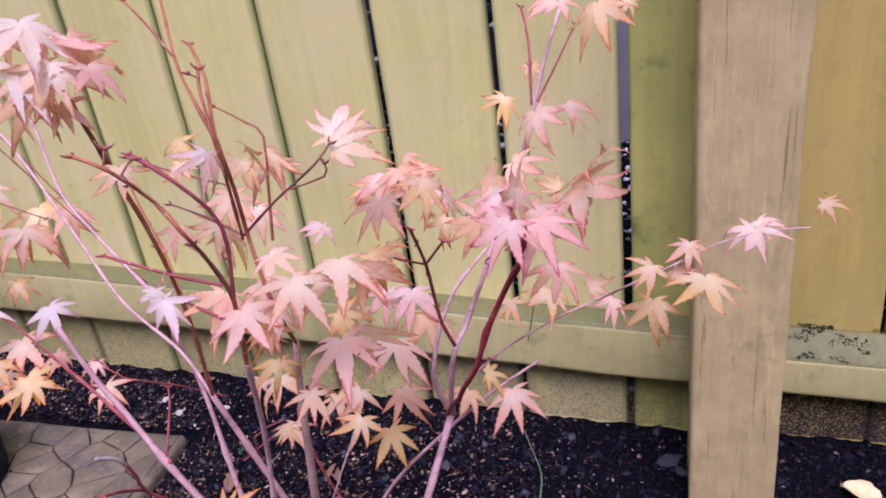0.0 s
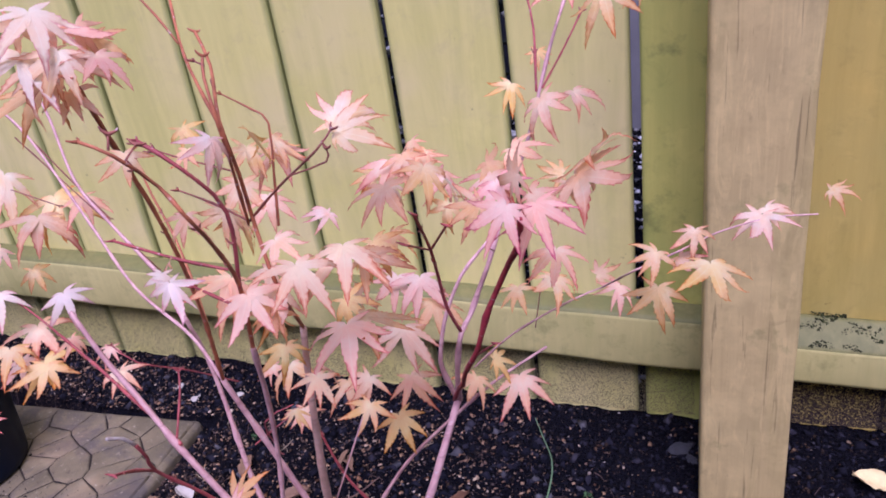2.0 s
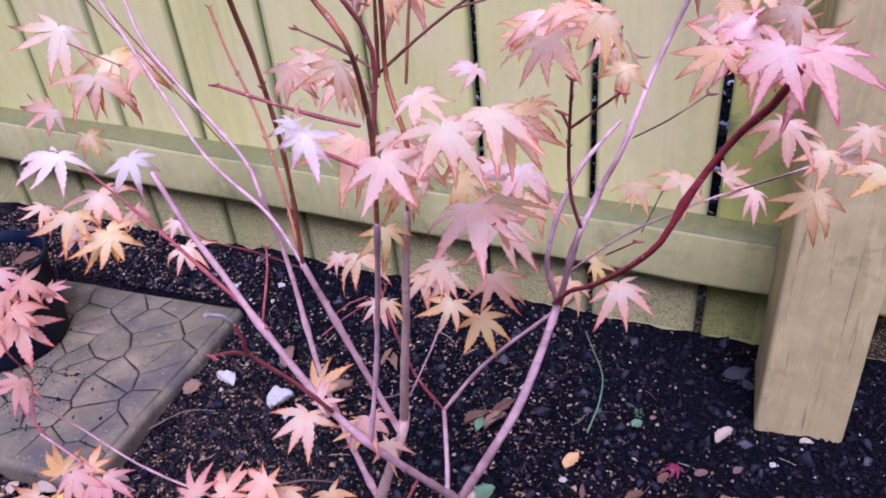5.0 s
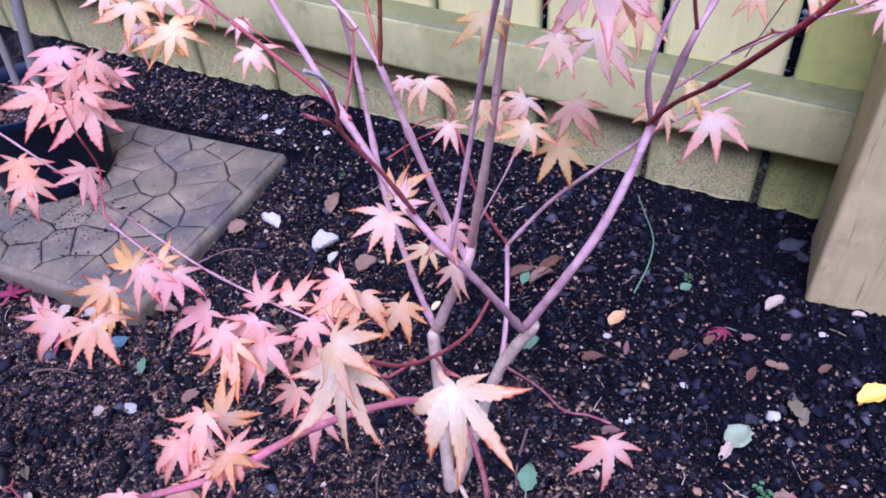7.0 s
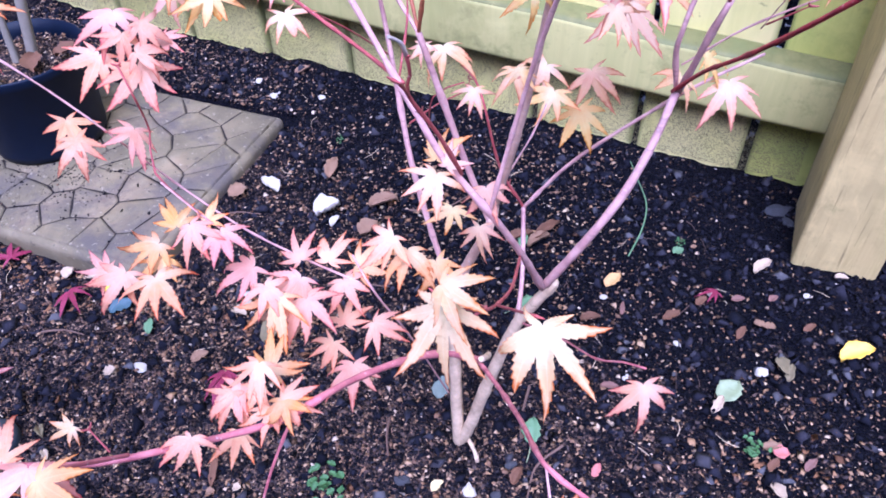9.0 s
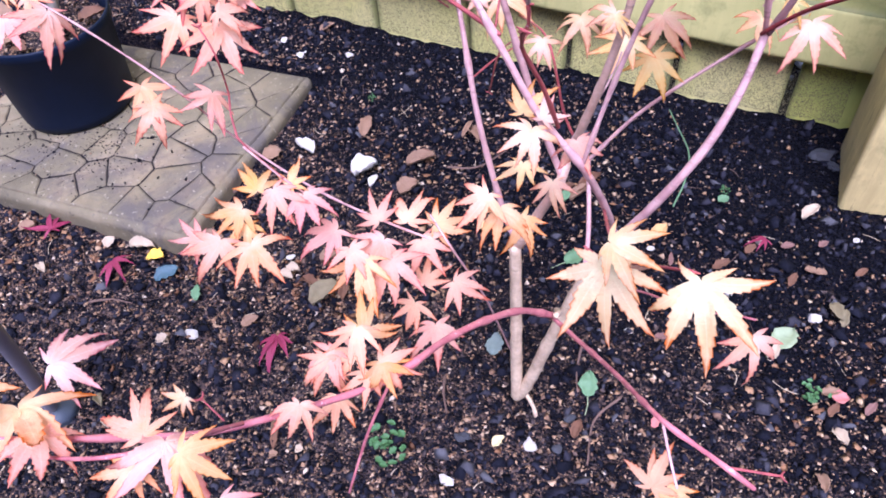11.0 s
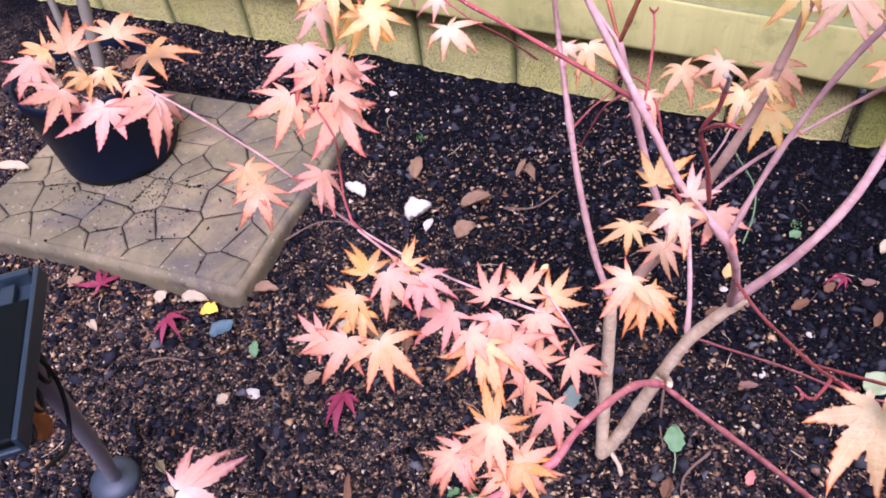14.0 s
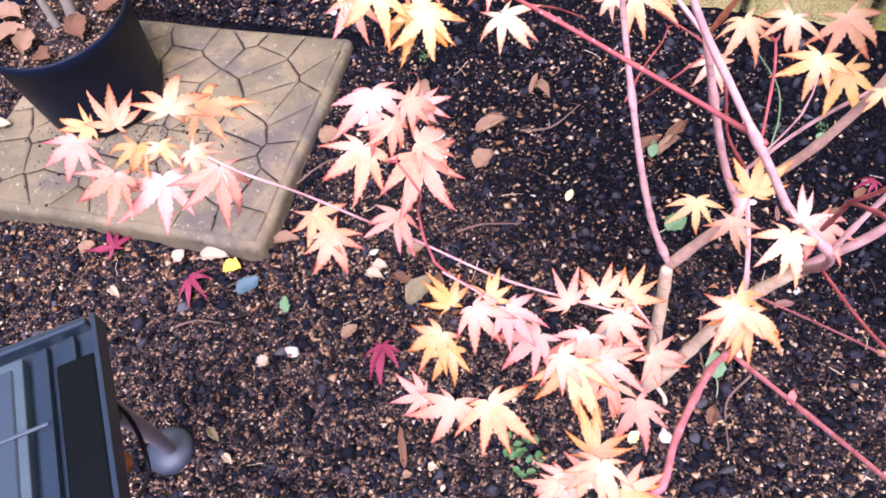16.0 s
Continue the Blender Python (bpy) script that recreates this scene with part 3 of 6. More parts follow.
# ---- solar lamp at the bed's edge ----
def make_lamp():
    lamp = empty("solar_lamp", (-0.578, 0.372, 0), "dark navy plastic solar lamp with ribbed panel on a tube leg", "garden lamp")
    ax, ay = Vector((-0.83, -0.56, 0)).normalized(), Vector((0.65, -0.76, 0)).normalized()
    corner, S = Vector((-0.448, 0.370, 0.353)) - Vector((-0.578, 0.372, 0)), 0.86
    m = Matrix.Identity(4)
    for i in range(3):
        m[i][0], m[i][1], m[i][2], m[i][3] = -ax[i] * S, -ay[i] * S, (0, 0, S)[i], corner[i]
    W, L = 0.13, 0.136

    def put(name, bm, mat, label="", smooth=False, under=None):
        o = part(name, bm, mat, under or lamp, label, smooth)
        if not under:
            o.matrix_local = m
        return o

    body = put("housing", box_bm(-W, 0, -L, 0, -0.011, -0.006, 0.002, 3), MAT_LAMP)
    put("rim", box_bm(-0.0035, 0.0, -L, 0.0, -0.008, 0.004, 0.0012, 2), MAT_LAMP, under=body)
    put("rim", box_bm(-W, -0.006, -0.006, 0.0, -0.008, 0.004, 0.002, 2), MAT_LAMP, under=body)
    put("rim", box_bm(-W, -W + 0.006, -L, -0.006, -0.008, 0.004, 0.002, 2), MAT_LAMP, under=body)
    for k, x in enumerate((-0.020, -0.038)):
        put("rib", box_bm(x - 0.006, x + 0.004, -L + 0.004, -0.008, -0.007, 0.000 - 0.001 * k, 0.002, 2), MAT_LAMP, under=body)
    panel = put("panel_frame", box_bm(-0.112, -0.048, -L + 0.006, -0.012, -0.007, 0.002, 0.0015, 2), plain("grey_plastic", (0.05, 0.075, 0.08), 0.45, 0, 0.5, 0.2, 60), "grey-green raised panel frame")
    put("solar_panel", box_bm(-0.106, -0.054, -L + 0.012, -0.018, 0.0, 0.0035, 0.001, 1), plain("solar_glass", (0.022, 0.038, 0.05), 0.5, 0, 0.6, 0.2, 30, 0.02), "dark glossy solar panel", under=panel)
    # raised black block, the shade of a deep recess put into its colour
    put("recess", box_bm(-0.029, -0.0038, -L + 0.002, -0.026, -0.006, 0.0014, 0.0035, 4), plain("recess_shade", (0.002, 0.003, 0.003), 0.6, 0, 0.08, 0.2, 40), "rounded black block for the dark of a hollow", under=body)
    put("lever", box_bm(-0.075, -0.034, -0.0655, -0.063, 0.003, 0.005, 0.001, 2), plain("lever_grey", (0.05, 0.065, 0.075), 0.4, 0, 0.5, 0.2, 60), "thin grey lever", under=panel)
    v, f = tube([(0.0, 0.0, 0.0), (0.04, -0.01, 0.11), (0.118, -0.035, 0.315)], 0.0065, 0.0065, 14, False)
    mesh_object("tube_leg", v, f, plain("grey_tube", (0.20, 0.18, 0.20), 0.45, 0.1, 0.5, 0.25, 80), lamp, "grey tube leg", True)
    v, f = lathe([(0.001, 0.012), (0.010, 0.012), (0.016, 0.009), (0.0225, 0.006), (0.0235, 0.001), (0.0235, -0.004)], 32)
    foot = mesh_object("foot", v, f, plain("grey_foot", (0.036, 0.045, 0.058), 0.5, 0, 0.5, 0.25, 80), lamp, "round slate-grey foot", True)
    foot.location = (0.0, 0.0, 0.0)
    metal = plain("black_iron", (0.02, 0.02, 0.022), 0.4, 0.6, 0.5, 0.2, 80)
    for k in range(3):
        c = Vector((0.126 + 0.010 * k, -0.036 - 0.018 * k, 0.300))
        ring = [c + Vector((0.65 * 0.008 * math.cos(a), -0.76 * 0.008 * math.cos(a), 0.013 * math.sin(a))) for a in np.linspace(0, 2 * math.pi, 17)]
        v, f = tube(ring, 0.0016, 0.0016, 8, False)
        mesh_object("scroll", v, f, metal, lamp, "black iron scroll", True)
    v, f = lathe([(0.001, 0.0), (0.022, 0.002), (0.026, 0.012), (0.026, 0.070), (0.020, 0.082), (0.018, 0.09)], 28)
    jar = mesh_object("amber_glass", v, f, plain("amber_glass", (0.30, 0.10, 0.02), 0.15, 0, 0.7, 0.3, 40, 0.02), lamp, "amber glass jar", True)
    jar.location, jar.scale = (0.134, -0.062, 0.270), (0.30, 0.30, 0.55)
    v, f = tube([(0.118, -0.035, 0.335), (0.132, -0.036, 0.29), (0.141, -0.058, 0.255), (0.150, -0.080, 0.268)], 0.0016, 0.0014, 10, False)
    mesh_object("bracket", v, f, metal, lamp, "black iron bracket", True)
    return lamp


make_lamp()

# ---- the maple ----
def bark(name, col, dark, rough=0.6):
    m, nt, b = nodes_of(name, rough, 0, 0.4)
    v = coords(nt)
    n = noise_tex(nt, v, 90.0, 4, 0.6)
    c = mix(nt, ramp(nt, n, [(0.35, (0, 0, 0)), (0.65, (1, 1, 1))]), dark, col)
    spots = ramp(nt, noise_tex(nt, v, 420.0, 2, 0.5), [(0.66, (0, 0, 0)), (0.72, (1, 1, 1))])
    c = mix(nt, math_node(nt, "MULTIPLY", spots, 0.5), c, (0.62, 0.55, 0.5))
    nt.links.new(c, b.inputs["Base Color"])
    rings = noise_tex(nt, coords(nt, (12, 12, 190)), 1.0, 3, 0.6)
    c = mix(nt, ramp(nt, rings, [(0.60, (0, 0, 0)), (0.68, (0.55, 0.55, 0.55))]), c, tuple(x * 0.55 for x in dark))
    nt.links.new(c, b.inputs["Base Color"])
    bump(nt, b, math_node(nt, "ADD", noise_tex(nt, v, 300.0, 4, 0.6), math_node(nt, "MULTIPLY", rings, 0.8)), 0.6, 0.0009)
    return m


BARK = {
    "bark": bark("old_bark", (0.74, 0.56, 0.36), (0.48, 0.34, 0.21)),
    "tan": bark("smooth_tan_bark", (0.72, 0.48, 0.35), (0.52, 0.33, 0.23)),
    "pink": bark("young_bark", (0.66, 0.40, 0.35), (0.46, 0.25, 0.23)),
    "red": bark("red_twig", (0.42, 0.09, 0.08), (0.26, 0.05, 0.05)),
    "ruby": bark("ruby_branch", (0.44, 0.045, 0.05), (0.26, 0.025, 0.035)),
    "crimson": bark("crimson_twig", (0.56, 0.20, 0.19), (0.38, 0.10, 0.11)),
    "brown": bark("brown_twig", (0.50, 0.165, 0.065), (0.30, 0.09, 0.04)),
    "grey": bark("peeling_twig", (0.50, 0.45, 0.38), (0.26, 0.20, 0.16)),
    "dark": bark("dark_twig", (0.34, 0.11, 0.07), (0.2, 0.06, 0.045)),
}


def leaf_material(name, heart, blade, blush, tip):
    """Autumn maple leaf: pale heart and ribs, blotched blade, browned tips; uv: across the lobe, along the lobe."""
    m, nt, b = nodes_of(name, 0.6, 0, 0.2)
    uv = nt.nodes.new("ShaderNodeTexCoord").outputs["UV"]
    sep = nt.nodes.new("ShaderNodeSeparateXYZ")
    nt.links.new(uv, sep.inputs[0])
    across, along = sep.outputs[0], sep.outputs[1]
    shift = nt.nodes.new("ShaderNodeVectorMath")
    shift.operation = "ADD"
    rnd = info(nt)
    nt.links.new(coords(nt), shift.inputs[0])
    nt.links.new(math_node(nt, "MULTIPLY", rnd, 50.0), shift.inputs[1])
    v = shift.outputs[0]
    blotch, patch = noise_tex(nt, v, 3.0, 5, 0.65), noise_tex(nt, v, 1.4, 3, 0.5)
    c = mix(nt, ramp(nt, math_node(nt, "ADD", along, math_node(nt, "MULTIPLY", math_node(nt, "SUBTRACT", blotch, 0.5), 0.8)), [(0.1, (0, 0, 0)), (0.6, (1, 1, 1))]), heart, blade)
    c = mix(nt, ramp(nt, patch, [(0.45, (0, 0, 0)), (0.68, (0.85, 0.85, 0.85))]), c, blush)
    rim = math_node(nt, "ABSOLUTE", math_node(nt, "SUBTRACT", across, 0.5))
    edge = math_node(nt, "ADD", math_node(nt, "MULTIPLY", along, 0.66), math_node(nt, "MULTIPLY", math_node(nt, "SUBTRACT", blotch, 0.5), 0.8))
    edge = math_node(nt, "ADD", edge, math_node(nt, "MULTIPLY", rim, 0.46))
    edge = math_node(nt, "ADD", edge, ramp(nt, rim, [(0.39, (0, 0, 0)), (0.5, (0.17, 0.17, 0.17))]))
    c = mix(nt, ramp(nt, edge, [(0.56, (0, 0, 0)), (0.84, (1, 1, 1))]), c, tip)
    c = mix(nt, ramp(nt, rim, [(0.0, (0.24, 0.24, 0.24)), (0.06, (0, 0, 0))]), c, tuple(min(1, x * 1.1 + 0.06) for x in heart))
    hsv = nt.nodes.new("ShaderNodeHueSaturation")
    nt.links.new(math_node(nt, "ADD", math_node(nt, "MULTIPLY", rnd, 0.042), 0.490), hsv.inputs["Hue"])
    nt.links.new(math_node(nt, "ADD", math_node(nt, "MULTIPLY", rnd, 0.28), 0.96), hsv.inputs["Saturation"])
    nt.links.new(c, hsv.inputs["Color"])
    nt.links.new(math_node(nt, "ADD", math_node(nt, "MULTIPLY", math_node(nt, "FRACT", math_node(nt, "MULTIPLY", rnd, 17.3)), 0.22), 0.90), hsv.inputs["Value"])
    c = hsv.outputs["Color"]
    brown = ramp(nt, noise_tex(nt, v, 9.0, 4, 0.65), [(0.70, (0, 0, 0)), (0.76, (1, 1, 1))])
    c = mix(nt, math_node(nt, "MULTIPLY", brown, 0.4), c, (0.25, 0.07, 0.045))
    nt.links.new(c, b.inputs["Base Color"])
    bump(nt, b, math_node(nt, "ADD", noise_tex(nt, v, 14.0, 4, 0.6), math_node(nt, "MULTIPLY", rim, -0.6)), 0.3, 0.015)
    tr = nt.nodes.new("ShaderNodeBsdfTranslucent")
    nt.links.new(c, tr.inputs["Color"])
    mx = nt.nodes.new("ShaderNodeMixShader")
    mx.inputs[0].default_value = 0.52
    out = nt.nodes["Material Output"]
    nt.links.new(b.outputs[0], mx.inputs[1])
    nt.links.new(tr.outputs[0], mx.inputs[2])
    nt.links.new(mx.outputs[0], out.inputs["Surface"])
    return m


LEAF = {
    "pink": leaf_material("leaf_salmon", (0.96, 0.79, 0.58), (0.92, 0.54, 0.37), (0.91, 0.56, 0.30), (0.60, 0.12, 0.10)),
    "hot": leaf_material("leaf_rose", (0.95, 0.75, 0.60), (0.92, 0.50, 0.40), (0.90, 0.53, 0.36), (0.56, 0.05, 0.14)),
    "pale": leaf_material("leaf_blush", (0.96, 0.86, 0.70), (0.93, 0.65, 0.50), (0.91, 0.61, 0.36), (0.62, 0.18, 0.13)),
    "orange": leaf_material("leaf_peach", (0.95, 0.76, 0.49), (0.91, 0.55, 0.31), (0.90, 0.52, 0.37), (0.62, 0.14, 0.09)),
    "yellow": leaf_material("leaf_amber", (0.94, 0.73, 0.45), (0.90, 0.56, 0.31), (0.89, 0.50, 0.31), (0.58, 0.17, 0.07)),
    "cream": leaf_material("leaf_pale_peach", (0.95, 0.80, 0.60), (0.93, 0.63, 0.46), (0.92, 0.59, 0.40), (0.66, 0.14, 0.12)),
    "white": leaf_material("leaf_cream", (0.96, 0.88, 0.76), (0.95, 0.80, 0.68), (0.93, 0.70, 0.56), (0.74, 0.30, 0.35)),
    # deeper copies for the low boughs, their shade put into the leaf colour
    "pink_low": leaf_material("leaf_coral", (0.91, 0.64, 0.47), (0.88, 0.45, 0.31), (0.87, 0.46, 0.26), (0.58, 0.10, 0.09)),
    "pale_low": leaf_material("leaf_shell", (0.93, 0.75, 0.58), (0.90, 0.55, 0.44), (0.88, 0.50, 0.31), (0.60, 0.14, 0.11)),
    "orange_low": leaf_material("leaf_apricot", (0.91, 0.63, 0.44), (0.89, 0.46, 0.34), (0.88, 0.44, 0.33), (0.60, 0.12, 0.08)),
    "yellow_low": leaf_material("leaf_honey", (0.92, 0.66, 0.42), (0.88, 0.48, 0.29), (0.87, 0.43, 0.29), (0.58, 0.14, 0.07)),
}
LOBES = ((0, 1.0), (36, 0.94), (-36, 0.94), (73, 0.76), (-73, 0.76), (116, 0.42), (-116, 0.42))


def leaf_mesh(name, material, seed, slim=1.0):
    """A seven-lobed serrated palmate leaf one unit long, folded along each rib, drooping and curling at the tips."""
    rng = random.Random(seed)
    verts, faces, uvs = [], [], []
    droop, fold, cup = rng.uniform(0.05, 0.42), rng.uniform(0.15, 0.55), rng.uniform(-0.15, 0.25)
    rows = 17
    for deg, ln in LOBES:
        a = radians(deg + rng.uniform(-8, 8))
        ln *= rng.uniform(0.85, 1.1)
        wide = 0.086 * slim * ln * rng.uniform(0.85, 1.2) + 0.008
        bend, sag, twist = rng.uniform(-0.26, 0.26), droop + rng.uniform(-0.15, 0.25), rng.uniform(-0.6, 0.6)
        curl = rng.uniform(-0.9, 0.8) if rng.random() < 0.6 else 0.0
        ca, sa = math.sin(a), math.cos(a)
        first = len(verts)
        for i in range(rows + 1):
            s = i / rows
            # slender at the foot, widest past the middle, drawn out to a fine point
            w = wide * 1.06 * math.sin(math.pi * s ** 0.88) ** 0.95 * (1.22 - 0.45 * s) + 0.10 * max(0.0, 0.28 - s) * min(1.0, s * 8)
            if s > 0.82:
                w = min(w, wide * 0.62 * ((1 - s) / 0.18) ** 0.8)
            if 4 < i < rows - 1:
                w *= rng.uniform(1.03, 1.12) if i % 2 else rng.uniform(0.89, 0.96)
            r = s * ln * (1 - 0.12 * abs(curl) * s)
            off = bend * s * s * ln
            z0 = -sag * s * s * ln + cup * s * ln + curl * max(0.0, s - 0.6) ** 2 * 3 * ln
            for u in (-1, -0.5, 0, 0.5, 1):
                px, py = u * w + off, r + ((0.020 if i % 2 else -0.022) * ln * abs(u) if 4 < i < rows - 1 else 0)
                z = z0 + fold * abs(u) * w * (1 - 0.3 * abs(u)) + twist * u * w * s
                verts.append((px * sa + py * ca, -px * ca + py * sa, z))
                uvs.append((0.5 + 0.5 * u, s))
        for i in range(rows):
            for k in range(4):
                p = first + i * 5 + k
                faces.append((p, p + 1, p + 6, p + 5))
    me = bpy.data.meshes.new(name)
    me.from_pydata(verts, [], faces)
    layer = me.uv_layers.new(name="lobe")
    for lp in me.loops:
        layer.data[lp.index].uv = uvs[lp.vertex_index]
    me.polygons.foreach_set("use_smooth", [True] * len(me.polygons))
    me.materials.append(material)
    return me


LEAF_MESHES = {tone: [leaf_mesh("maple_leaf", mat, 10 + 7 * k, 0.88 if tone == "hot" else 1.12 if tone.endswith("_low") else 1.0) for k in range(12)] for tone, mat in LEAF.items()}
tree = empty("japanese_maple", (-0.14, 0.536, 0.0), "young Japanese maple with pink and orange autumn leaves", "tree")
TREE_AT = Vector((-0.14, 0.536, 0.0))
WOOD, LEAVES = [], []


def branch(name, points, r0, r1, tone):
    p = [Vector(q) - TREE_AT for q in points]
    v, f = tube(p, r0 / 1000, r1 / 1000, 8 if r0 > 2 else 6, True, len(WOOD))
    ob = mesh_object(name, v, f, BARK[tone], tree, "", True)
    n = 8 if r0 > 2 else 6
    WOOD.extend(sum((Vector(q) for q in v[i : i + n]), Vector()) / n for i in range(0, len(v) - n + 1, n))
    if r1 <= 1.0 and tone in ("dark", "brown", "red"):
        d = (p[-1] - p[-2]).normalized()
        side = d.cross(Vector((0.3, 0.2, 0.9))).normalized()
        for k in (-1, 1):
            tip = p[-1] + (d * 0.6 + side * k * 0.8) * 0.0032
            v, f = tube([p[-1], p[-1].lerp(tip, 0.5) + side * k * 0.0006, tip], 0.0007, 0.0003, 6, False)
            mesh_object("bud", v, f, BARK[tone], ob, "", True)
    if tone in ("dark", "brown", "red") and r0 > 0.7:
        # pairs of small buds at the nodes
        run, turn = 0.0, len(WOOD) * 0.7
        for a, b in zip(p, p[1:]):
            run += (b - a).length
            if run < 0.028:
                continue
            run, turn = 0.0, turn + 1.57
            d = (b - a).normalized()
            u = d.cross(Vector((0.31, 0.22, 0.92))).normalized()
            side = u * math.cos(turn) + d.cross(u) * math.sin(turn)
            for k in (-1, 1):
                q = a.lerp(b, 0.6)
                v, f = tube([q, q + (side * k * 0.8 + d * 0.5) * 0.0013, q + (side * k * 0.75 + d) * 0.0026], 0.0006, 0.0002, 6, False)
                mesh_object("bud", v, f, BARK["dark"], ob, "", True)
    return ob


def leaf(x, y, z, rx, ry, rz, size, tone):
    k = len(LEAVES)
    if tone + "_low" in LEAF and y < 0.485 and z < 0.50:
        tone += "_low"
    ob = new("leaf", LEAF_MESHES[tone][(k * 5) % 12])
    ob.parent = tree
    m = pose(x - TREE_AT.x, y - TREE_AT.y, z - TREE_AT.z, rx, ry, rz)
    # the inner boughs carry larger leaves
    size *= 0.00110 * (1.16 if y > 0.58 else 1.05 if z < 0.45 else 1.0)
    ob.matrix_local = m @ Matrix.Diagonal((size, size, size, 1))
    LEAVES.append((ob, m, size))
    return ob


branch('trunk', [(-0.141, 0.533, 0.017), (-0.144, 0.537, 0.082), (-0.146, 0.541, 0.143), (-0.149, 0.545, 0.211)], 5.8, 4.6, 'bark')
branch('trunk', [(-0.139, 0.535, 0.018), (-0.128, 0.535, 0.056), (-0.116, 0.535, 0.111), (-0.095, 0.536, 0.197), (-0.082, 0.535, 0.231), (-0.066, 0.533, 0.266)], 6.0, 3.9, 'bark')
branch('branch', [(-0.133, 0.537, 0.017), (-0.124, 0.531, 0.009), (-0.120, 0.529, -0.008)], 2.2, 1.6, 'bark')
branch('branch', [(-0.147, 0.547, 0.213), (-0.162, 0.554, 0.243), (-0.173, 0.557, 0.282), (-0.182, 0.559, 0.323), (-0.190, 0.566, 0.359), (-0.198, 0.574, 0.395), (-0.203, 0.576, 0.429), (-0.203, 0.569, 0.459)], 2.5, 1.4, 'pink')
branch('branch', [(-0.147, 0.548, 0.214), (-0.132, 0.545, 0.255), (-0.117, 0.542, 0.294), (-0.117, 0.554, 0.307)], 4.2, 3.4, 'tan')
branch('branch', [(-0.116, 0.544, 0.295), (-0.132, 0.546, 0.333), (-0.146, 0.542, 0.383), (-0.159, 0.536, 0.436)], 2.4, 1.9, 'pink')
branch('branch', [(-0.117, 0.551, 0.304), (-0.100, 0.530, 0.367), (-0.088, 0.519, 0.419), (-0.081, 0.515, 0.461), (-0.076, 0.515, 0.495)], 3.1, 1.7, 'tan')
branch('branch', [(-0.203, 0.569, 0.459), (-0.220, 0.583, 0.476), (-0.278, 0.609, 0.512), (-0.316, 0.628, 0.538), (-0.352, 0.660, 0.576), (-0.380, 0.682, 0.604)], 1.4, 1.1, 'pink')
branch('branch', [(-0.159, 0.536, 0.436), (-0.189, 0.554, 0.456), (-0.242, 0.575, 0.479), (-0.296, 0.608, 0.513), (-0.377, 0.657, 0.564), (-0.426, 0.679, 0.589), (-0.445, 0.685, 0.611)], 1.2, 1.0, 'pink')
branch('branch', [(-0.159, 0.536, 0.436), (-0.143, 0.519, 0.493), (-0.133, 0.505, 0.537), (-0.126, 0.490, 0.578), (-0.124, 0.483, 0.595), (-0.112, 0.457, 0.645), (-0.101, 0.442, 0.654)], 1.2, 1.0, 'brown')
branch('branch', [(-0.159, 0.536, 0.436), (-0.181, 0.563, 0.472), (-0.206, 0.588, 0.508), (-0.231, 0.607, 0.536), (-0.243, 0.616, 0.561)], 1.0, 0.8, 'brown')
branch('branch', [(-0.462, 0.695, 0.600), (-0.424, 0.687, 0.572), (-0.360, 0.667, 0.521), (-0.331, 0.662, 0.491)], 0.7, 0.6, 'dark')
branch('branch', [(-0.408, 0.649, 0.523), (-0.370, 0.654, 0.506)], 0.5, 0.5, 'dark')
branch('branch', [(-0.405, 0.669, 0.561), (-0.365, 0.663, 0.523), (-0.321, 0.657, 0.480), (-0.304, 0.667, 0.441)], 0.6, 0.5, 'dark')
branch('branch', [(-0.076, 0.515, 0.495), (-0.042, 0.454, 0.557), (-0.052, 0.464, 0.580), (-0.045, 0.453, 0.609), (-0.040, 0.443, 0.634), (-0.056, 0.469, 0.649), (-0.069, 0.483, 0.660)], 1.1, 0.7, 'brown')
branch('branch', [(-0.055, 0.464, 0.582), (-0.048, 0.454, 0.607), (-0.040, 0.442, 0.633), (-0.045, 0.448, 0.649), (-0.046, 0.452, 0.656)], 0.7, 0.6, 'brown')
branch('branch', [(-0.040, 0.442, 0.633), (-0.072, 0.476, 0.652), (-0.091, 0.502, 0.672), (-0.102, 0.518, 0.687)], 0.7, 0.6, 'brown')
branch('branch', [(-0.074, 0.477, 0.657), (-0.083, 0.480, 0.668), (-0.093, 0.482, 0.679)], 0.5, 0.5, 'brown')
branch('branch', [(-0.055, 0.465, 0.583), (-0.028, 0.452, 0.604), (-0.001, 0.439, 0.623), (0.004, 0.444, 0.629)], 0.6, 0.4, 'dark')
branch('branch', [(-0.015, 0.441, 0.613), (0.001, 0.441, 0.618), (0.002, 0.441, 0.623)], 0.4, 0.3, 'dark')
branch('branch', [(-0.055, 0.465, 0.583), (-0.070, 0.464, 0.592), (-0.084, 0.462, 0.599)], 0.5, 0.4, 'dark')
branch('branch', [(-0.054, 0.484, 0.572), (-0.051, 0.486, 0.596), (-0.048, 0.487, 0.619), (-0.055, 0.488, 0.625), (-0.068, 0.487, 0.633)], 0.7, 0.4, 'brown')
branch('branch', [(-0.045, 0.450, 0.653), (-0.049, 0.450, 0.655)], 0.4, 0.3, 'dark')
branch('branch', [(-0.053, 0.460, 0.608), (-0.074, 0.456, 0.616), (-0.091, 0.454, 0.623)], 0.4, 0.4, 'dark')
branch('branch', [(-0.089, 0.464, 0.384), (-0.079, 0.465, 0.434), (-0.066, 0.456, 0.487), (-0.050, 0.437, 0.537)], 1.2, 1.2, 'pink')
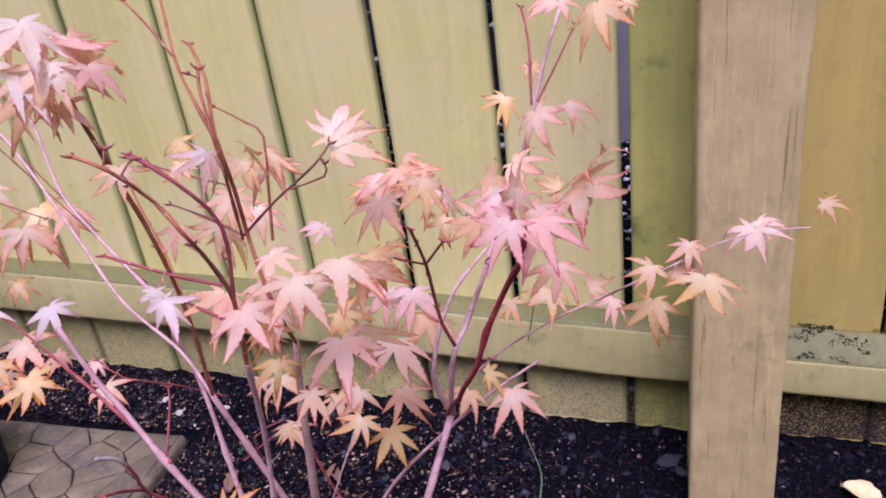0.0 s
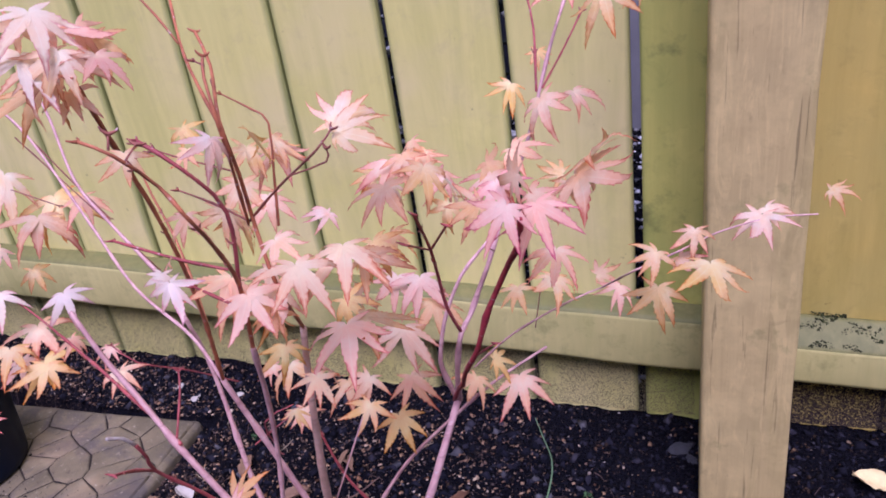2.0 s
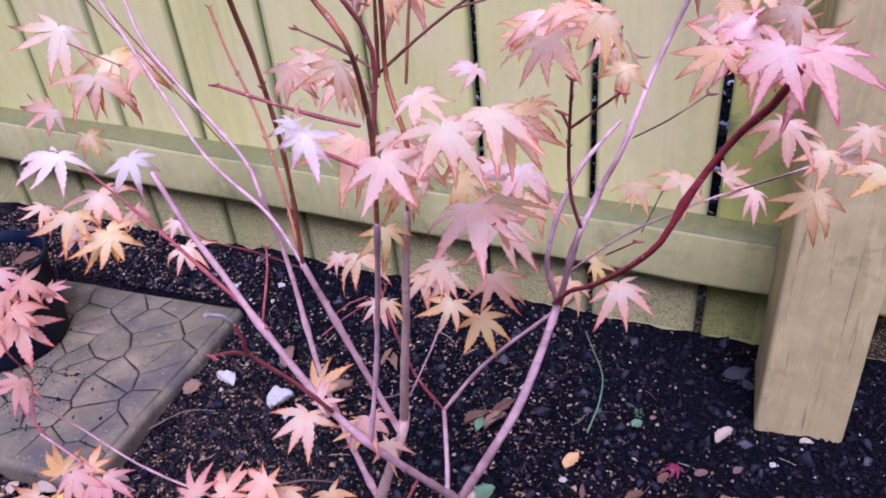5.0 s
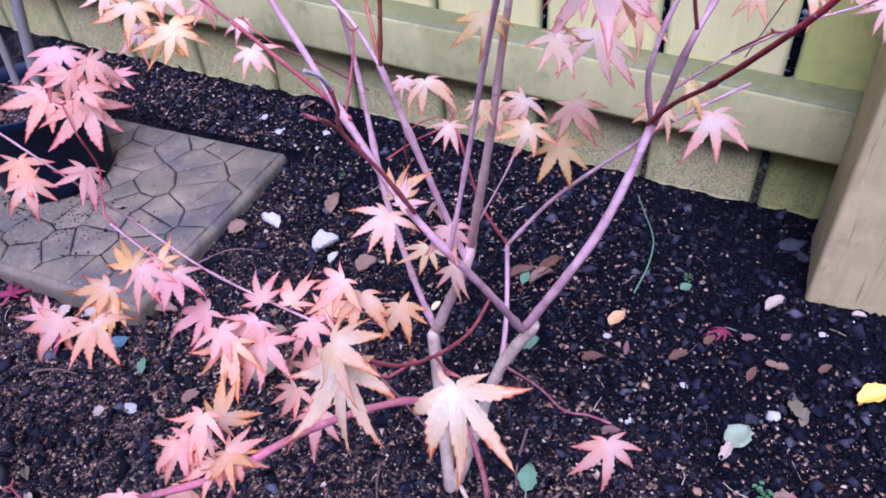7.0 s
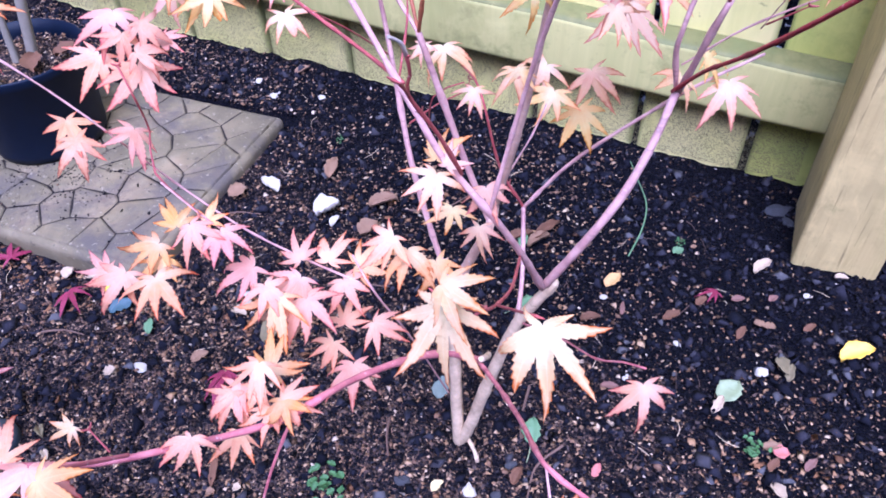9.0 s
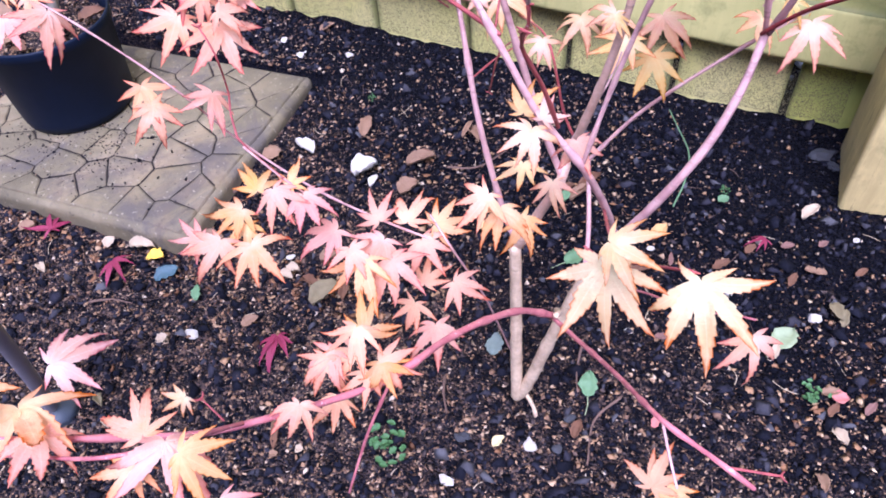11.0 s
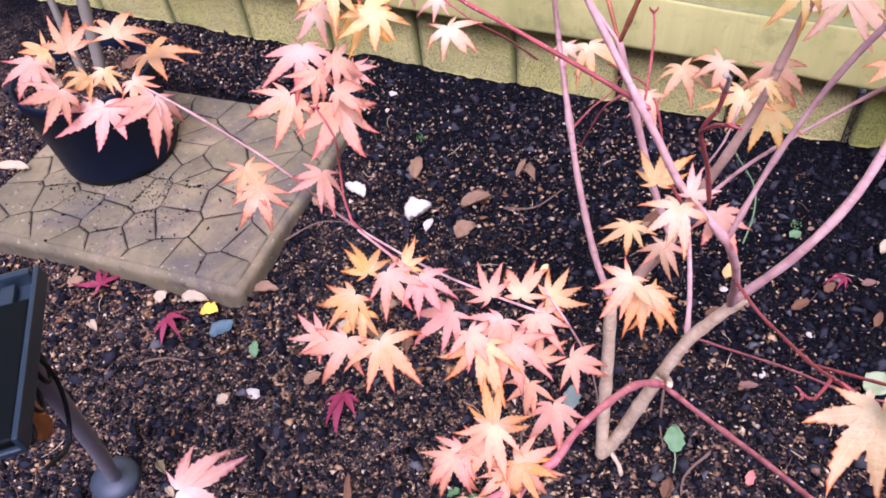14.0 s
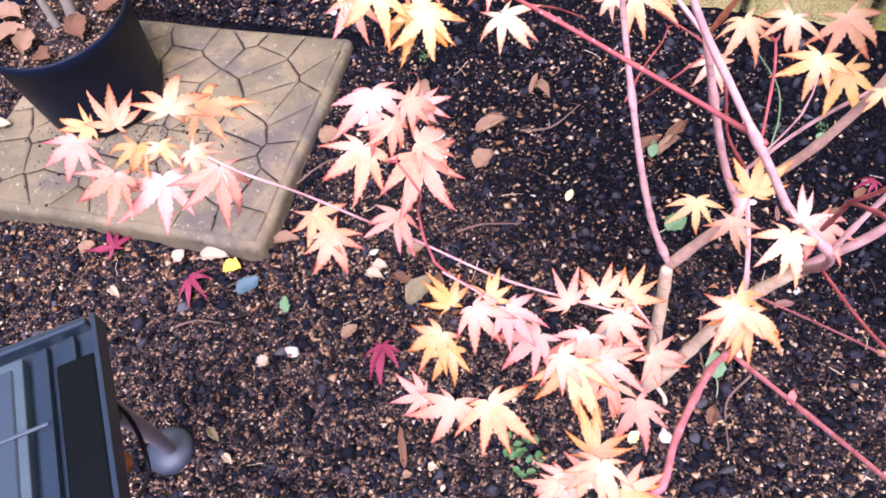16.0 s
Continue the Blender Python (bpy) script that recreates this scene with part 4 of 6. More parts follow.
branch('branch', [(-0.050, 0.437, 0.537), (-0.046, 0.435, 0.569), (-0.035, 0.414, 0.597), (-0.028, 0.396, 0.618), (-0.036, 0.398, 0.627), (-0.035, 0.383, 0.643), (-0.045, 0.382, 0.648)], 1.0, 0.6, 'brown')
branch('branch', [(-0.036, 0.383, 0.645), (-0.036, 0.385, 0.649)], 0.4, 0.4, 'dark')
branch('branch', [(-0.039, 0.390, 0.638), (-0.043, 0.402, 0.640)], 0.4, 0.3, 'dark')
branch('branch', [(-0.051, 0.437, 0.575), (-0.075, 0.439, 0.578), (-0.109, 0.443, 0.584)], 0.7, 0.6, 'red')
branch('branch', [(-0.046, 0.435, 0.568), (-0.039, 0.431, 0.603), (-0.043, 0.418, 0.626), (-0.057, 0.418, 0.636)], 0.9, 0.7, 'red')
branch('branch', [(-0.048, 0.431, 0.562), (-0.076, 0.444, 0.562)], 0.7, 0.5, 'red')
branch('branch', [(-0.073, 0.528, 0.264), (-0.078, 0.490, 0.330), (-0.088, 0.465, 0.378), (-0.103, 0.461, 0.400), (-0.116, 0.462, 0.415), (-0.126, 0.461, 0.435), (-0.137, 0.461, 0.455), (-0.151, 0.463, 0.479), (-0.165, 0.464, 0.504), (-0.177, 0.466, 0.530)], 2.6, 1.3, 'pink')
branch('branch', [(-0.101, 0.454, 0.412), (-0.105, 0.437, 0.446), (-0.110, 0.420, 0.476), (-0.106, 0.415, 0.489), (-0.105, 0.411, 0.500)], 1.1, 0.8, 'red')
branch('branch', [(-0.105, 0.411, 0.500), (-0.1045, 0.406, 0.508), (-0.106, 0.400, 0.513)], 1.0, 0.7, 'grey')
branch('branch', [(-0.110, 0.420, 0.476), (-0.106, 0.407, 0.489), (-0.101, 0.392, 0.501)], 0.8, 0.6, 'red')
branch('branch', [(-0.133, 0.461, 0.453), (-0.156, 0.473, 0.456), (-0.187, 0.488, 0.460), (-0.227, 0.508, 0.464), (-0.299, 0.542, 0.471), (-0.318, 0.544, 0.484), (-0.332, 0.543, 0.491)], 1.2, 0.7, 'red')
branch('branch', [(-0.135, 0.462, 0.456), (-0.136, 0.476, 0.476), (-0.138, 0.482, 0.485)], 0.6, 0.5, 'red')
branch('branch', [(-0.229, 0.631, 0.357), (-0.240, 0.595, 0.394), (-0.250, 0.561, 0.425), (-0.269, 0.562, 0.438)], 0.7, 0.5, 'red')
branch('branch', [(-0.195, 0.588, 0.332), (-0.188, 0.623, 0.328), (-0.179, 0.655, 0.322), (-0.177, 0.662, 0.329)], 0.7, 0.5, 'red')
branch('branch', [(-0.092, 0.535, 0.195), (-0.098, 0.566, 0.227), (-0.110, 0.601, 0.266)], 2.0, 1.7, 'pink')
branch('branch', [(-0.110, 0.601, 0.266), (-0.129, 0.597, 0.304), (-0.145, 0.599, 0.363), (-0.183, 0.664, 0.338)], 1.1, 0.7, 'red')
branch('branch', [(-0.110, 0.601, 0.266), (-0.078, 0.610, 0.312), (-0.031, 0.619, 0.360), (-0.002, 0.624, 0.386), (0.027, 0.648, 0.397)], 1.5, 1.0, 'pink')
branch('branch', [(-0.019, 0.622, 0.395), (0.013, 0.620, 0.427), (0.054, 0.616, 0.457), (0.070, 0.624, 0.461), (0.096, 0.571, 0.504), (0.118, 0.594, 0.504), (0.139, 0.624, 0.501), (0.169, 0.658, 0.494), (0.195, 0.661, 0.495)], 0.7, 0.5, 'pink')
branch('branch', [(0.021, 0.647, 0.414), (0.035, 0.613, 0.466), (0.037, 0.617, 0.472)], 0.4, 0.4, 'pink')
branch('branch', [(-0.116, 0.562, 0.316), (-0.098, 0.569, 0.358), (-0.094, 0.584, 0.373)], 0.6, 0.5, 'pink')
branch('branch', [(-0.071, 0.530, 0.266), (-0.048, 0.525, 0.318), (-0.031, 0.533, 0.355), (-0.021, 0.548, 0.385), (-0.016, 0.573, 0.405)], 3.0, 2.3, 'pink')
branch('branch', [(-0.016, 0.573, 0.405), (-0.020, 0.566, 0.434), (-0.019, 0.564, 0.446), (-0.017, 0.568, 0.460), (-0.013, 0.572, 0.474), (-0.005, 0.581, 0.492), (0.003, 0.597, 0.500), (0.010, 0.609, 0.506)], 1.7, 1.0, 'pink')
branch('branch', [(-0.015, 0.574, 0.405), (-0.010, 0.562, 0.427), (-0.004, 0.554, 0.454), (0.001, 0.552, 0.472), (0.003, 0.564, 0.475), (0.008, 0.571, 0.488), (0.016, 0.570, 0.506), (0.022, 0.577, 0.524), (0.026, 0.591, 0.537), (0.032, 0.597, 0.553), (0.041, 0.602, 0.576), (0.045, 0.606, 0.592), (0.050, 0.624, 0.614), (0.057, 0.651, 0.639)], 2.0, 0.8, 'pink')
branch('branch', [(0.001, 0.552, 0.472), (-0.002, 0.544, 0.492), (-0.003, 0.541, 0.511), (0.000, 0.528, 0.537), (0.008, 0.495, 0.572)], 1.1, 0.7, 'red')
branch('branch', [(0.000, 0.528, 0.537), (0.028, 0.480, 0.574)], 0.6, 0.5, 'red')
branch('branch', [(0.000, 0.528, 0.537), (0.008, 0.478, 0.566)], 0.6, 0.5, 'red')
branch('branch', [(0.047, 0.591, 0.598), (0.045, 0.606, 0.627), (0.039, 0.623, 0.642)], 0.8, 0.6, 'red')
branch('branch', [(0.050, 0.593, 0.599), (0.051, 0.665, 0.604), (0.060, 0.677, 0.621)], 0.7, 0.6, 'red')
branch('branch', [(-0.018, 0.572, 0.406), (-0.003, 0.545, 0.437), (0.015, 0.505, 0.472), (0.036, 0.456, 0.518), (0.048, 0.440, 0.541), (0.054, 0.436, 0.558), (0.060, 0.435, 0.571), (0.067, 0.430, 0.585), (0.073, 0.422, 0.596), (0.077, 0.410, 0.610)], 1.2, 1.05, 'ruby')
branch('branch', [(0.019, 0.521, 0.479), (0.033, 0.510, 0.495)], 0.5, 0.4, 'red')
branch('branch', [(0.023, 0.562, 0.519), (0.045, 0.481, 0.565), (0.056, 0.490, 0.571)], 0.4, 0.3, 'dark')
branch('branch', [(-0.107, 0.517, 0.186), (-0.100, 0.492, 0.217), (-0.099, 0.478, 0.232)], 2.4, 2.3, 'bark')
branch('branch', [(-0.102, 0.483, 0.224), (-0.117, 0.456, 0.257), (-0.129, 0.421, 0.286), (-0.139, 0.386, 0.309), (-0.144, 0.357, 0.326), (-0.157, 0.344, 0.320), (-0.173, 0.321, 0.330), (-0.190, 0.299, 0.341), (-0.209, 0.281, 0.347), (-0.227, 0.268, 0.355), (-0.244, 0.252, 0.371), (-0.268, 0.236, 0.384), (-0.296, 0.222, 0.398)], 2.4, 1.2, 'crimson')
branch('branch', [(-0.192, 0.286, 0.357), (-0.200, 0.242, 0.405), (-0.259, 0.240, 0.367), (-0.280, 0.227, 0.381), (-0.301, 0.219, 0.383), (-0.330, 0.208, 0.392), (-0.362, 0.200, 0.402)], 1.0, 0.6, 'crimson')
branch('branch', [(-0.102, 0.482, 0.223), (-0.076, 0.447, 0.253), (-0.048, 0.400, 0.300), (-0.023, 0.354, 0.345), (-0.000, 0.351, 0.333), (0.021, 0.348, 0.322)], 1.7, 1.2, 'crimson')
branch('branch', [(-0.023, 0.354, 0.345), (-0.017, 0.342, 0.339), (-0.011, 0.331, 0.334)], 0.6, 0.6, 'pink')
branch('branch', [(0.010, 0.351, 0.328), (0.031, 0.356, 0.325)], 0.7, 0.5, 'red')
branch('branch', [(-0.153, 0.346, 0.320), (-0.165, 0.332, 0.282), (-0.176, 0.316, 0.235)], 0.9, 0.8, 'crimson')
branch('branch', [(-0.200, 0.284, 0.358), (-0.211, 0.287, 0.365)], 0.5, 0.4, 'red')
branch('branch', [(-0.079, 0.491, 0.328), (-0.069, 0.448, 0.355), (-0.062, 0.416, 0.380), (-0.056, 0.378, 0.413), (-0.052, 0.345, 0.447), (-0.059, 0.328, 0.470)], 0.9, 0.7, 'red')
branch('branch', [(-0.056, 0.378, 0.413), (-0.040, 0.354, 0.442), (-0.030, 0.340, 0.459)], 0.6, 0.5, 'red')
branch('branch', [(-0.054, 0.360, 0.432), (-0.059, 0.350, 0.432), (-0.063, 0.349, 0.434)], 0.7, 0.5, 'red')
branch('branch', [(-0.088, 0.535, 0.212), (-0.060, 0.500, 0.252), (-0.041, 0.470, 0.287), (-0.018, 0.432, 0.328), (-0.004, 0.420, 0.347), (0.007, 0.413, 0.356)], 0.8, 0.5, 'crimson')
branch('branch', [(-0.147, 0.528, 0.099), (-0.149, 0.475, 0.235), (-0.160, 0.452, 0.304), (-0.178, 0.462, 0.320)], 0.7, 0.7, 'pink')
branch('branch', [(-0.169, 0.451, 0.310), (-0.207, 0.450, 0.319), (-0.244, 0.446, 0.336), (-0.287, 0.446, 0.360), (-0.296, 0.420, 0.415), (-0.314, 0.412, 0.440), (-0.330, 0.402, 0.464), (-0.352, 0.407, 0.467)], 0.75, 0.5, 'pink')
branch('branch', [(-0.240, 0.414, 0.375), (-0.261, 0.413, 0.399), (-0.271, 0.428, 0.414), (-0.263, 0.419, 0.445), (-0.274, 0.426, 0.454)], 0.7, 0.5, 'red')
branch('branch', [(-0.219, 0.420, 0.352), (-0.240, 0.414, 0.375), (-0.257, 0.411, 0.395)], 0.6, 0.6, 'pink')
branch('branch', [(-0.154, 0.592, 0.372), (-0.170, 0.576, 0.367), (-0.191, 0.609, 0.305)], 0.5, 0.5, 'red')
leaf(-0.115, 0.449, 0.678, -39, -9, -127, 25, 'white')
leaf(-0.118, 0.441, 0.664, -40, -20, -130, 25, 'white')
leaf(-0.126, 0.458, 0.658, -25, 14, -138, 30, 'pale')
leaf(-0.114, 0.469, 0.669, -66, 11, -103, 17, 'yellow')
leaf(-0.104, 0.445, 0.663, -49, -21, -164, 22, 'pale')
leaf(-0.115, 0.477, 0.662, -70, 15, -144, 17, 'yellow')
leaf(-0.137, 0.460, 0.645, -20, -12, -144, 22, 'yellow')
leaf(-0.117, 0.456, 0.645, -44, 8, -131, 16, 'pale')
leaf(-0.121, 0.446, 0.675, -76, -43, -152, 15, 'yellow')
leaf(-0.046, 0.399, 0.638, -66, -8, -138, 11, 'pink')
leaf(-0.042, 0.438, 0.629, -53, -26, -127, 16, 'pale')
leaf(-0.064, 0.490, 0.607, -45, -13, -138, 18, 'pink')
leaf(-0.061, 0.508, 0.600, -16, 3, -140, 21, 'pink')
leaf(-0.091, 0.498, 0.573, -46, -31, -132, 21, 'pink')
leaf(-0.110, 0.492, 0.573, -60, -7, -162, 16, 'pink')
leaf(-0.070, 0.458, 0.618, -41, 1, -173, 12, 'orange')
leaf(0.004, 0.446, 0.627, 26, 30, -57, 20, 'pale')
leaf(-0.022, 0.475, 0.582, -11, -22, 145, 12, 'pale')
leaf(-0.004, 0.505, 0.593, -35, -1, -171, 18, 'pink')
leaf(0.002, 0.482, 0.591, -27, 16, -172, 22, 'pink')
leaf(0.019, 0.488, 0.597, -53, -18, -142, 19, 'pink')
leaf(0.003, 0.505, 0.596, -47, 2, -145, 14, 'pink')
leaf(0.029, 0.484, 0.582, -60, -14, 162, 14, 'pink')
leaf(-0.014, 0.509, 0.586, -38, -32, -177, 14, 'pink')
leaf(0.015, 0.515, 0.584, -43, -8, -125, 15, 'pink')
leaf(0.006, 0.516, 0.592, -17, 28, -112, 13, 'pink')
leaf(0.061, 0.441, 0.612, -24, 4, 171, 16, 'hot')
leaf(0.073, 0.411, 0.614, -36, -25, 174, 18, 'hot')
leaf(0.080, 0.419, 0.611, -37, 20, -170, 18, 'hot')
leaf(0.079, 0.450, 0.579, -34, -14, -170, 16, 'hot')
leaf(0.065, 0.431, 0.613, -49, 18, -151, 15, 'hot')
leaf(0.060, 0.427, 0.608, -50, -42, 147, 14, 'hot')
leaf(0.076, 0.429, 0.610, -28, 23, -94, 14, 'hot')
leaf(0.075, 0.530, 0.575, 6, 24, -121, 33, 'pink')
leaf(0.071, 0.528, 0.573, -41, 20, -157, 15, 'pink')
leaf(0.067, 0.538, 0.573, 23, -43, 86, 12, 'pink')
leaf(0.049, 0.590, 0.594, -41, 31, 177, 20, 'pink')
leaf(0.021, 0.644, 0.588, -42, -23, 177, 17, 'pink')
leaf(0.056, 0.654, 0.579, -27, 2, -135, 18, 'pink')
leaf(0.036, 0.658, 0.604, -59, -8, -165, 11, 'pink')
leaf(0.079, 0.624, 0.640, -42, 21, 176, 23, 'pink')
leaf(0.059, 0.618, 0.643, -17, -7, 172, 18, 'pink')
leaf(0.090, 0.692, 0.630, -53, 10, -143, 11, 'pink')
leaf(0.107, 0.579, 0.511, -35, -29, 163, 18, 'pink')
leaf(0.126, 0.602, 0.513, -51, -4, 171, 15, 'pink')
leaf(0.134, 0.587, 0.500, -20, -15, -160, 26, 'pink')
leaf(0.107, 0.588, 0.484, -53, 4, -176, 22, 'pink')
leaf(0.164, 0.657, 0.496, -23, 6, 163, 24, 'pale')
leaf(0.202, 0.669, 0.507, 1, 25, -116, 13, 'pink')
leaf(0.082, 0.628, 0.461, -20, -17, 164, 17, 'pink')
leaf(0.167, 0.670, 0.495, -28, 27, -160, 15, 'pale')
leaf(0.118, 0.602, 0.496, -13, 18, -130, 15, 'pink')
leaf(-0.016, 0.470, 0.569, -15, -2, -156, 28, 'cream')
leaf(-0.016, 0.499, 0.556, -48, 17, -146, 19, 'yellow')
leaf(-0.012, 0.511, 0.554, -14, 27, -110, 14, 'orange')
leaf(-0.025, 0.445, 0.573, -33, -10, -140, 25, 'cream')
leaf(-0.038, 0.455, 0.579, -23, 13, -122, 17, 'pale')
leaf(-0.043, 0.434, 0.565, -38, 6, -126, 21, 'cream')
leaf(-0.061, 0.450, 0.563, -24, -23, -158, 24, 'orange')
leaf(-0.040, 0.442, 0.554, -42, -17, -142, 15, 'yellow')
leaf(-0.031, 0.484, 0.519, -12, 3, -156, 31, 'cream')
leaf(-0.055, 0.595, 0.443, -23, -2, -155, 31, 'cream')
leaf(-0.052, 0.629, 0.462, -40, -8, -162, 27, 'cream')
leaf(-0.070, 0.633, 0.460, -31, -15, -167, 27, 'pink')
leaf(-0.042, 0.625, 0.447, -25, -6, -150, 26, 'yellow')
leaf(-0.050, 0.520, 0.511, -54, 32, -131, 19, 'yellow')
leaf(-0.084, 0.505, 0.489, -36, -4, -147, 18, 'orange')
leaf(-0.038, 0.459, 0.507, -46, -12, -141, 16, 'cream')
leaf(-0.077, 0.606, 0.359, -50, 11, -153, 25, 'yellow')
leaf(-0.093, 0.598, 0.374, -42, -8, 170, 22, 'pink')
leaf(-0.078, 0.641, 0.368, -38, 26, -151, 27, 'orange')
leaf(-0.108, 0.632, 0.371, -21, -14, 172, 23, 'pink')
leaf(-0.133, 0.640, 0.359, -21, 0, -152, 23, 'pink')
leaf(-0.088, 0.504, 0.445, -38, 4, -153, 12, 'pink')
leaf(-0.201, 0.667, 0.350, -15, 3, -157, 29, 'pink')
leaf(-0.216, 0.662, 0.352, -34, 4, -175, 17, 'pink')
leaf(0.011, 0.628, 0.385, -34, 5, -158, 26, 'pink')
leaf(-0.018, 0.619, 0.388, -18, -31, -176, 20, 'yellow')
leaf(-0.006, 0.628, 0.398, -16, 33, -74, 16, 'yellow')
leaf(0.021, 0.610, 0.468, -30, 6, 175, 16, 'orange')
leaf(0.043, 0.619, 0.471, -20, -21, -161, 22, 'pink')
leaf(0.066, 0.645, 0.459, 17, 28, -64, 14, 'orange')
leaf(-0.051, 0.465, 0.560, -27, 2, -169, 18, 'cream')
leaf(-0.053, 0.407, 0.586, -72, 8, -150, 14, 'white')
leaf(-0.058, 0.410, 0.588, -58, -22, -165, 9, 'white')
leaf(-0.432, 0.667, 0.529, -50, -25, -158, 40, 'pale')
leaf(-0.404, 0.658, 0.493, -25, -16, -131, 39, 'pink')
leaf(-0.450, 0.649, 0.468, -3, -48, 179, 27, 'pink')
leaf(-0.369, 0.678, 0.504, -23, -7, -124, 26, 'orange')
leaf(-0.329, 0.542, 0.489, -29, -15, -167, 30, 'white')
leaf(-0.287, 0.557, 0.483, -45, 12, -131, 23, 'white')
leaf(-0.317, 0.551, 0.458, -27, 2, -144, 33, 'pink')
leaf(-0.316, 0.524, 0.457, -17, -11, -150, 30, 'pink')
leaf(-0.301, 0.533, 0.442, -27, 17, -135, 28, 'orange')
leaf(-0.278, 0.541, 0.457, -54, 4, -102, 17, 'orange')
leaf(-0.261, 0.554, 0.422, -29, 12, -140, 23, 'pink')
leaf(-0.269, 0.561, 0.437, -27, -12, -164, 14, 'pink')
leaf(-0.332, 0.521, 0.463, -28, -23, -152, 19, 'pink')
leaf(-0.414, 0.691, 0.498, -31, 5, -136, 43, 'pink')
leaf(-0.272, 0.767, 0.478, -55, -7, -156, 39, 'pink')
leaf(-0.248, 0.768, 0.464, -48, 0, -149, 30, 'pink')
leaf(-0.423, 0.649, 0.447, -64, 3, -116, 18, 'pink')
leaf(-0.288, 0.447, 0.470, -25, -5, -152, 22, 'pink')
leaf(-0.275, 0.450, 0.465, -65, 12, -108, 18, 'pink')
leaf(-0.290, 0.431, 0.454, -32, -33, -160, 24, 'pink')
leaf(-0.268, 0.433, 0.451, -41, -9, -122, 27, 'pink')
leaf(-0.278, 0.439, 0.464, -51, -21, -135, 17, 'pink')
leaf(-0.320, 0.419, 0.415, -55, -5, -127, 19, 'pink')
leaf(-0.312, 0.413, 0.408, -42, -3, -133, 20, 'pink')
leaf(-0.282, 0.428, 0.412, -41, -27, -148, 20, 'pink')
leaf(-0.266, 0.433, 0.459, -28, 11, -82, 17, 'orange')
leaf(-0.274, 0.461, 0.452, -17, 17, -110, 15, 'orange')
leaf(-0.392, 0.393, 0.482, -28, -18, 179, 18, 'pink')
leaf(-0.376, 0.400, 0.486, 50, 17, 32, 15, 'pink')
leaf(-0.351, 0.405, 0.493, 19, 26, 28, 19, 'pink')
leaf(-0.359, 0.426, 0.470, -1, 8, -92, 23, 'pink')
leaf(-0.373, 0.384, 0.476, -31, -46, -149, 19, 'pink')
leaf(-0.363, 0.394, 0.463, -34, -17, -151, 23, 'orange')
leaf(-0.339, 0.401, 0.466, -39, -26, -132, 24, 'pink')
leaf(-0.375, 0.402, 0.471, -6, -20, -161, 16, 'pink')
leaf(-0.351, 0.404, 0.471, -39, 12, -116, 13, 'pink')
leaf(-0.360, 0.400, 0.478, -52, -4, -147, 12, 'pale')
leaf(-0.388, 0.399, 0.484, 6, -51, 112, 13, 'pink')
leaf(-0.257, 0.394, 0.365, -3, -19, 163, 22, 'pink')
leaf(-0.244, 0.408, 0.371, -22, 21, -136, 21, 'pink')
leaf(-0.229, 0.413, 0.366, -23, 4, -130, 20, 'orange')
leaf(-0.237, 0.354, 0.388, -31, -12, 179, 20, 'pink')
leaf(-0.223, 0.358, 0.386, -13, 8, -143, 23, 'pink')
leaf(-0.253, 0.389, 0.359, -29, -18, -147, 17, 'pink')
leaf(-0.252, 0.356, 0.382, 1, -24, 115, 14, 'pink')
leaf(-0.257, 0.410, 0.365, 43, 4, 49, 18, 'pink')
leaf(-0.237, 0.414, 0.370, 23, 8, -7, 14, 'pink')
leaf(-0.213, 0.413, 0.344, -10, -8, 142, 23, 'orange')
leaf(-0.195, 0.404, 0.335, -19, 11, -173, 30, 'orange')
leaf(-0.187, 0.449, 0.324, 25, -5, -4, 21, 'orange')
leaf(-0.174, 0.459, 0.316, -7, 36, -57, 23, 'orange')
leaf(-0.189, 0.422, 0.335, -31, -22, 177, 24, 'pink')
leaf(-0.183, 0.415, 0.327, -20, 18, -152, 27, 'pink')
leaf(-0.203, 0.443, 0.326, 44, -16, 45, 17, 'orange')
leaf(-0.202, 0.406, 0.340, -27, -5, -124, 21, 'orange')
leaf(-0.179, 0.449, 0.310, -11, 19, -137, 24, 'orange')
leaf(-0.173, 0.434, 0.288, 25, -5, 6, 18, 'yellow')
leaf(-0.155, 0.439, 0.291, -11, 32, -108, 22, 'orange')
leaf(-0.174, 0.420, 0.285, -13, -17, -175, 19, 'orange')
leaf(-0.159, 0.415, 0.276, -7, -2, -156, 24, 'orange')
leaf(-0.176, 0.365, 0.326, 14, 11, 4, 23, 'pink')
leaf(-0.192, 0.350, 0.317, -42, -7, -176, 21, 'orange')
leaf(-0.160, 0.351, 0.327, 1, 27, -94, 22, 'orange')
leaf(-0.177, 0.332, 0.314, -12, -11, -160, 17, 'orange')
leaf(-0.179, 0.308, 0.344, -2, -10, -164, 17, 'pink')
leaf(-0.218, 0.285, 0.366, -10, -24, 157, 10, 'pale')
leaf(-0.177, 0.357, 0.320, -25, -20, 138, 18, 'pink')
leaf(-0.164, 0.345, 0.324, -3, -6, -167, 17, 'orange')
leaf(-0.286, 0.246, 0.400, -29, -5, -150, 25, 'orange')
leaf(-0.270, 0.272, 0.385, 8, 24, -41, 24, 'pale')
leaf(-0.271, 0.251, 0.381, 2, -10, -122, 32, 'orange')
leaf(-0.278, 0.232, 0.385, -17, -29, -146, 21, 'yellow')
leaf(-0.187, 0.251, 0.407, -6, -21, -138, 27, 'orange')
leaf(-0.189, 0.247, 0.418, 25, 1, 48, 16, 'pink')
leaf(-0.293, 0.237, 0.395, -21, -40, 180, 20, 'yellow')
